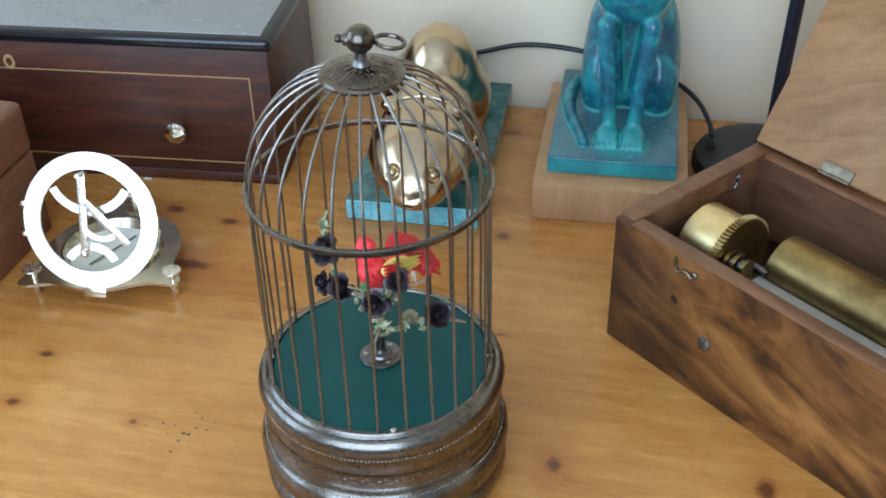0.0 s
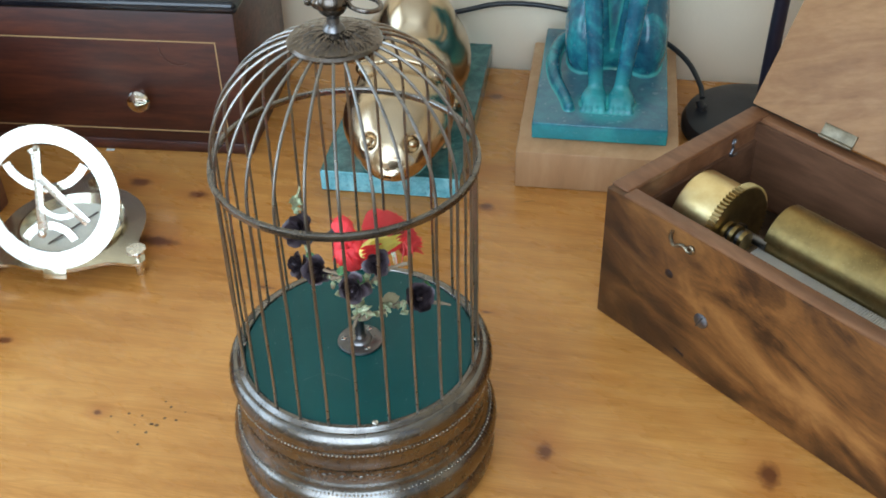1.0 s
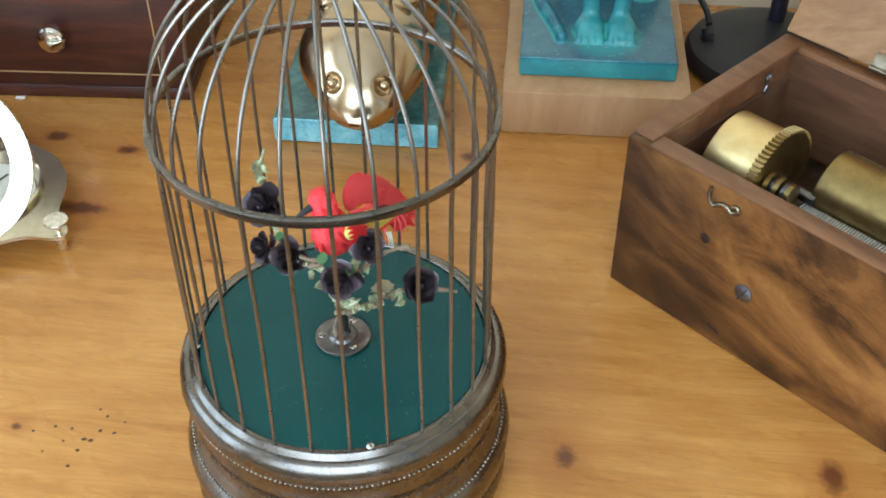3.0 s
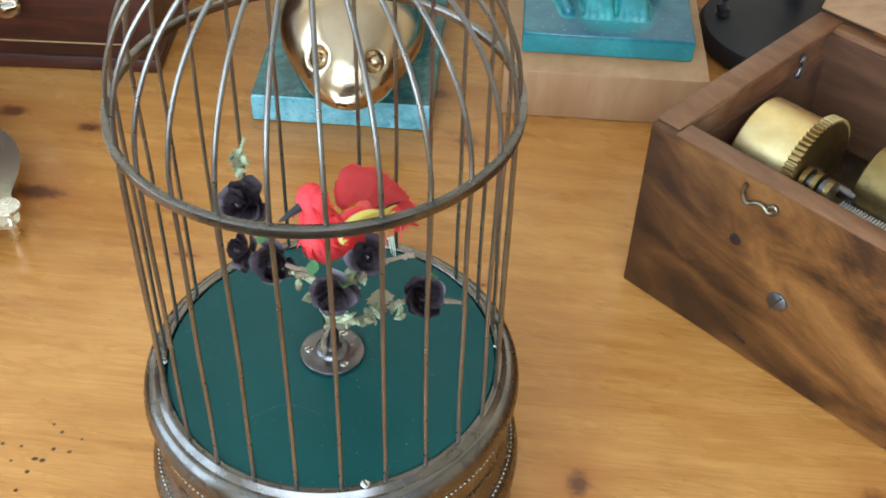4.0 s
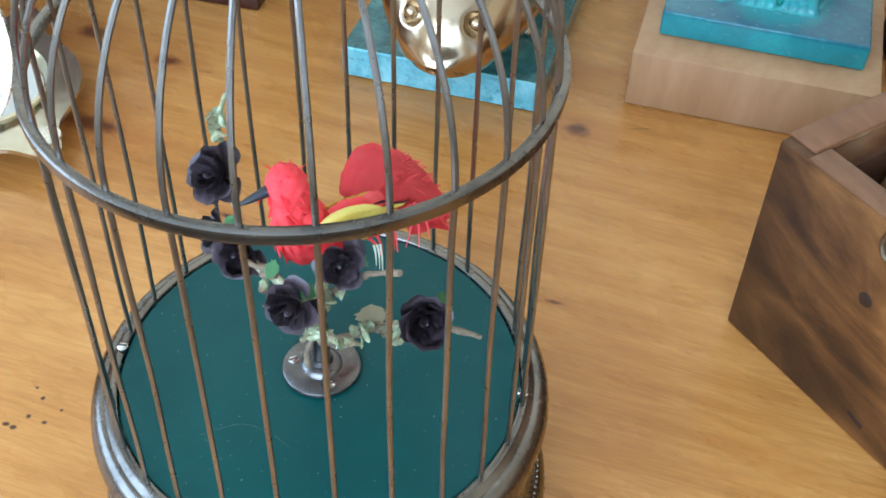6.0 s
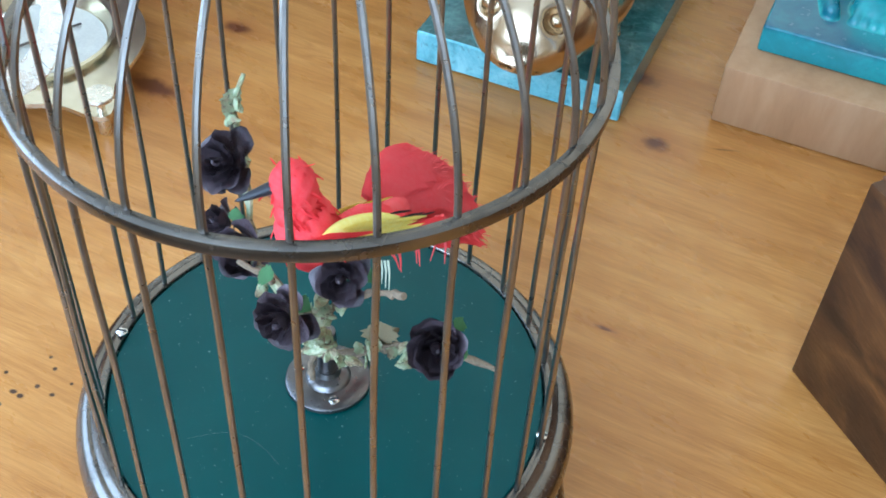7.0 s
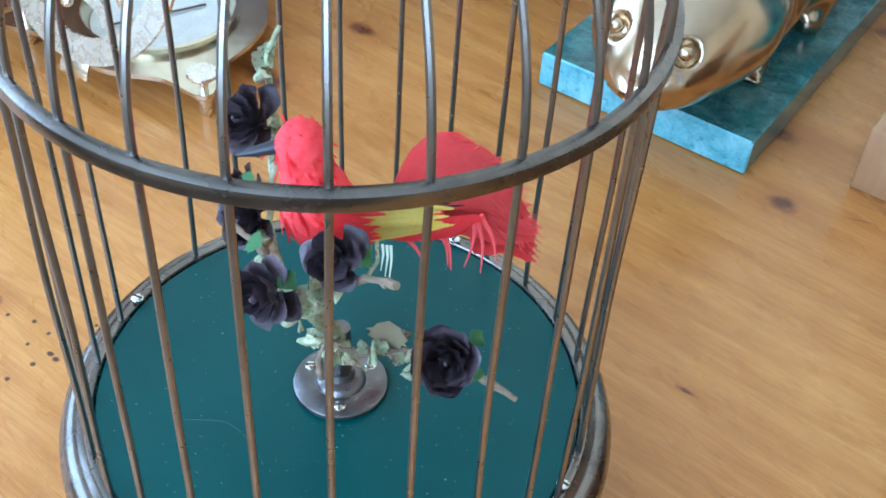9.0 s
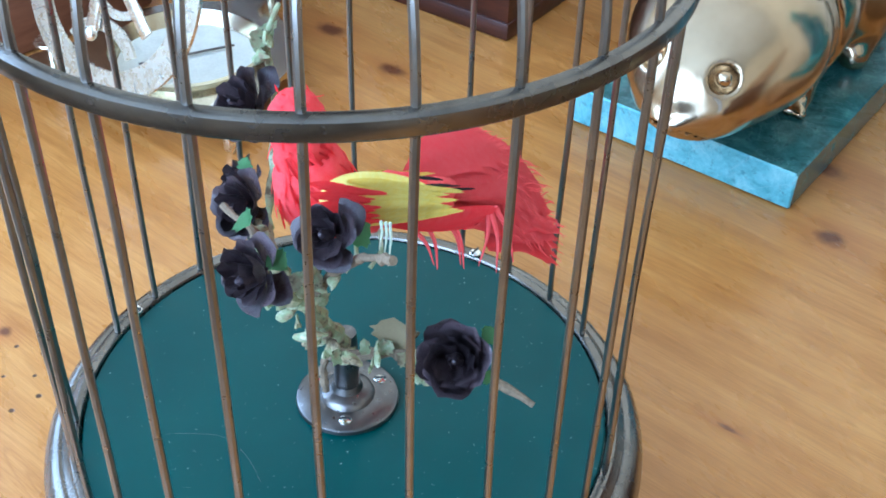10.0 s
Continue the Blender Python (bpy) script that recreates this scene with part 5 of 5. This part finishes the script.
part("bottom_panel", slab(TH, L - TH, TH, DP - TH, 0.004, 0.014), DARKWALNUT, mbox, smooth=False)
part("bed_plate", slab(TH + 0.01, L - TH - 0.005, TH + 0.004, DP - TH - 0.004, 0.036, 0.044, 0.001), HINGEMETAL, mbox, "dull brass bed plate")
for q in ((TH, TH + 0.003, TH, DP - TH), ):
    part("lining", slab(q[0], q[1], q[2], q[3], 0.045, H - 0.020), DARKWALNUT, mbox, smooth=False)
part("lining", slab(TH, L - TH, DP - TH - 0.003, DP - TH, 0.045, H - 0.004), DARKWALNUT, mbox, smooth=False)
lid = part("lid", slab(0, L, -0.0065, 0.0065, 0.0, 0.180, 0.0015), LIDWOOD, mbox, "bare walnut inside of the raised lid", m=pose(0, DP - 0.002, H + 0.0015, -32, 0, 0))
for x in (0.080, 0.280):
    hinge = part("hinge", slab(x - 0.0145, x + 0.0145, -0.0078, -0.0064, 0.0008, 0.0105, 0.0004), HINGEMETAL, lid, "small brass butt hinge")
    part("hinge_pin", tube([(x - 0.0145, -0.0082, -0.0002), (x + 0.0145, -0.0082, -0.0002)], 0.0016, 10), HINGEMETAL, lid)
AX_Y, AX_Z = 0.078, 0.079
ALONG = pose(0, AX_Y, AX_Z, 0, 90, 0)
part("spring_barrel", lathe([(0, 0.024), (0.0300, 0.024), (0.0318, 0.0255), (0.0318, 0.0585), (0, 0.0585)], 72), BRASS, mbox, "bright brass spring barrel", m=ALONG)
gear = bmesh.new()
TEETH = 64
rows = []
for k in range(TEETH * 4):
    a = 2 * math.pi * k / (TEETH * 4)
    r = 0.0368 if k % 4 in (1, 2) else 0.0345
    rows.append([gear.verts.new((r * math.cos(a), r * math.sin(a), z)) for z in (0.0595, 0.0660)])
for k in range(len(rows)):
    a, b = rows[k], rows[(k + 1) % len(rows)]
    gear.faces.new((a[0], b[0], b[1], a[1]))
gear.faces.new([r[0] for r in rows][::-1])
gear.faces.new([r[1] for r in rows])
part("gear_wheel", gear, OLDBRASS, mbox, "large toothed brass wheel", smooth=False, m=ALONG)
part("arbor", lathe([(0, 0.066), (0.0065, 0.066), (0.0065, 0.071), (0.0040, 0.0715), (0.0040, 0.094), (0, 0.094)], 24), STEEL, mbox, m=ALONG)
for x, r in ((0.0675, 0.0088), (0.0712, 0.0062), (0.0745, 0.0092), (0.0790, 0.0066), (0.0825, 0.0080)):
    part("collar", lathe([(0, 0), (r, 0), (r * 1.02, 0.001), (r, 0.0032), (0, 0.0032)], 24), PATCHBRASS if r > 0.0075 else IRON, mbox, m=pose(x, 0.0620, 0.0860, 0, 90, 0))
CYL_Y, CYL_Z, CYL_R = 0.1020, 0.0755, 0.0262
part("pinned_cylinder", lathe([(0, 0.090), (CYL_R - 0.001, 0.090), (CYL_R, 0.091), (CYL_R, 0.338), (0, 0.338)], 96), PATCHBRASS, mbox, "long stained brass cylinder set with fine pins", m=pose(0, CYL_Y, CYL_Z, 0, 90, 0))
pins = bmesh.new()
rnd = random.Random(21)
for k in range(1500):
    a, x = rnd.uniform(0, 2 * math.pi), round(rnd.uniform(0.093, 0.335) / 0.0012) * 0.0012
    c, s = math.cos(a), math.sin(a)
    e = 0.00022
    y, z = CYL_Y + CYL_R * c, CYL_Z + CYL_R * s
    q = [pins.verts.new(v) for v in ((x - e, y - e * s, z + e * c), (x + e, y - e * s, z + e * c), (x + e, y + e * s, z - e * c), (x - e, y + e * s, z - e * c))]
    t = pins.verts.new((x, CYL_Y + (CYL_R + 0.0009) * c, CYL_Z + (CYL_R + 0.0009) * s))
    for i in range(4):
        pins.faces.new((q[i], q[(i + 1) % 4], t))
part("pin_field", pins, OLDBRASS, mbox, "field of tiny steel pins", smooth=False, kind="stuff")
part("comb_base", slab(0.088, 0.335, TH + 0.004, 0.058, 0.0698, 0.0748, 0.0006), IRON, mbox, "grey steel comb plate")
comb_mesh = None
for k in range(126):
    x = 0.0895 + 0.0019 * k
    if comb_mesh is None:
        tooth = part("comb_tooth", slab(-0.00055, 0.00055, 0.052, 0.0745, 0.0750, 0.0768, 0.0002, 1), COMBSTEEL, mbox, smooth=False, m=pose(x, 0, 0))
        comb_mesh = tooth.data
    else:
        tooth = new("comb_tooth", comb_mesh)
        tooth.parent, tooth.matrix_basis = mbox, pose(x, 0, 0)


def hook_shape():
    return smooth_path([(-0.008, 0, 0.0075), (-0.0085, 0, 0.002), (-0.0055, 0, -0.002), (-0.0015, 0, 0.0005), (0.002, 0, 0.001), (0.0055, 0, -0.001), (0.0085, 0, 0.001), (0.0075, 0, 0.0035), (0.005, 0, 0.002)], 5)


part("latch_hook", tube(hook_shape(), 0.0012, 8), HINGEMETAL, mbox, "bent dull brass hook latch", m=pose(0.0745, -0.0013, 0.1075) @ Matrix.Scale(1.2, 4))
part("catch", tube([(q.z * 0.9, q.y, q.x * 0.9) for q in hook_shape()], 0.0011, 8), IRON, mbox, "small catch inside", m=pose(TH + 0.0038, 0.128, 0.1075, 0, 0, 90))
sc = part("panel_screw", lathe([(0, 0), (0.0062, 0), (0.0060, 0.0010), (0.0042, 0.0020), (0.0018, 0.0025), (0, 0.0026)], 24), IRON, mbox, "domed iron screw head", m=pose(0.0995, 0.0002, 0.0535, 90, 0, 0))
part("slot", slab(-0.0058, 0.0058, -0.0005, 0.0005, 0.0018, 0.0028), INK, sc, smooth=False, m=pose(0, 0, 0, 0, 0, 65))
part("knot", lathe([(0, 0), (0.0042, 0), (0.0036, 0.0004), (0, 0.0005)], 18), BURNT, mbox, "dark knot in the veneer", m=pose(0.0660, 0.0003, 0.0770, 90, 0, 0))
part("chip", slab(-0.006, 0.004, -0.0004, 0.0006, -0.0012, 0.0012, 0.0004), BURNT, mbox, "chipped lower edge", m=pose(0.085, 0.0, 0.012, 0, 14, 0))

# ---- lamp and cable ----
lamp = thing("desk_lamp", pose(0.374, 0.947, 0), "desk lamp with a round black foot and dark pole", "lamp")
part("foot", lathe([(0, 0.0005), (0.068, 0.0005), (0.0705, 0.003), (0.0705, 0.010), (0.067, 0.0165), (0.055, 0.0205), (0.030, 0.0235), (0, 0.0245)], 72), BLACKPLASTIC, lamp, "domed matt black foot")
part("pole", tube([(0.016, 0.032, 0.020), (0.0175, 0.032, 0.10), (0.0205, 0.0315, 0.20), (0.028, 0.031, 0.42)], 0.0072, 20), NAVY, lamp, "dark blue enamel pole")
part("cable_collar", lathe([(0.0046, 0), (0.0046, 0.004), (0.0058, 0.0045), (0.0058, 0.0065), (0.0040, 0.007), (0.0036, 0.013), (0, 0.013)], 20), BLACKPLASTIC, lamp, m=pose(-0.050, 0.010, 0.0185, -12, -20, 0))
cable = part("power_cable", tube(smooth_path([(-0.02, 1.118, 0.045), (0.04, 1.118, 0.052), (0.0862, 1.110, 0.0605), (0.1369, 1.100, 0.0735), (0.1934, 1.090, 0.0710), (0.25, 1.076, 0.058), (0.295, 1.055, 0.050), (0.3165, 1.015, 0.0455), (0.3225, 0.975, 0.0400), (0.3225, 0.9585, 0.0335)], 8), 0.0027, 10), BLACKPLASTIC)
tagged(cable, "black rubber power cable running along the wall", "cable")
chip = part("paper_scrap", slab(-0.004, 0.004, -0.0018, 0.0018, 0.0002, 0.0010, 0.0003), PAPER, m=pose(-0.2628, 0.953, 0, 0, 0, -8))
tagged(chip, "tiny white paper scrap on the table", "scrap")
fibre = part("fibre", tube(smooth_path([(-0.0376, 0.5139, 0.0987), (-0.0304, 0.5179, 0.0987), (-0.0223, 0.5205, 0.0988), (-0.0125, 0.5176, 0.0987), (-0.0049, 0.5125, 0.0987)], 6), 0.00002, 5), GREYINK)
tagged(fibre, "fine white hair fibre lying on the green floor", "fibre")
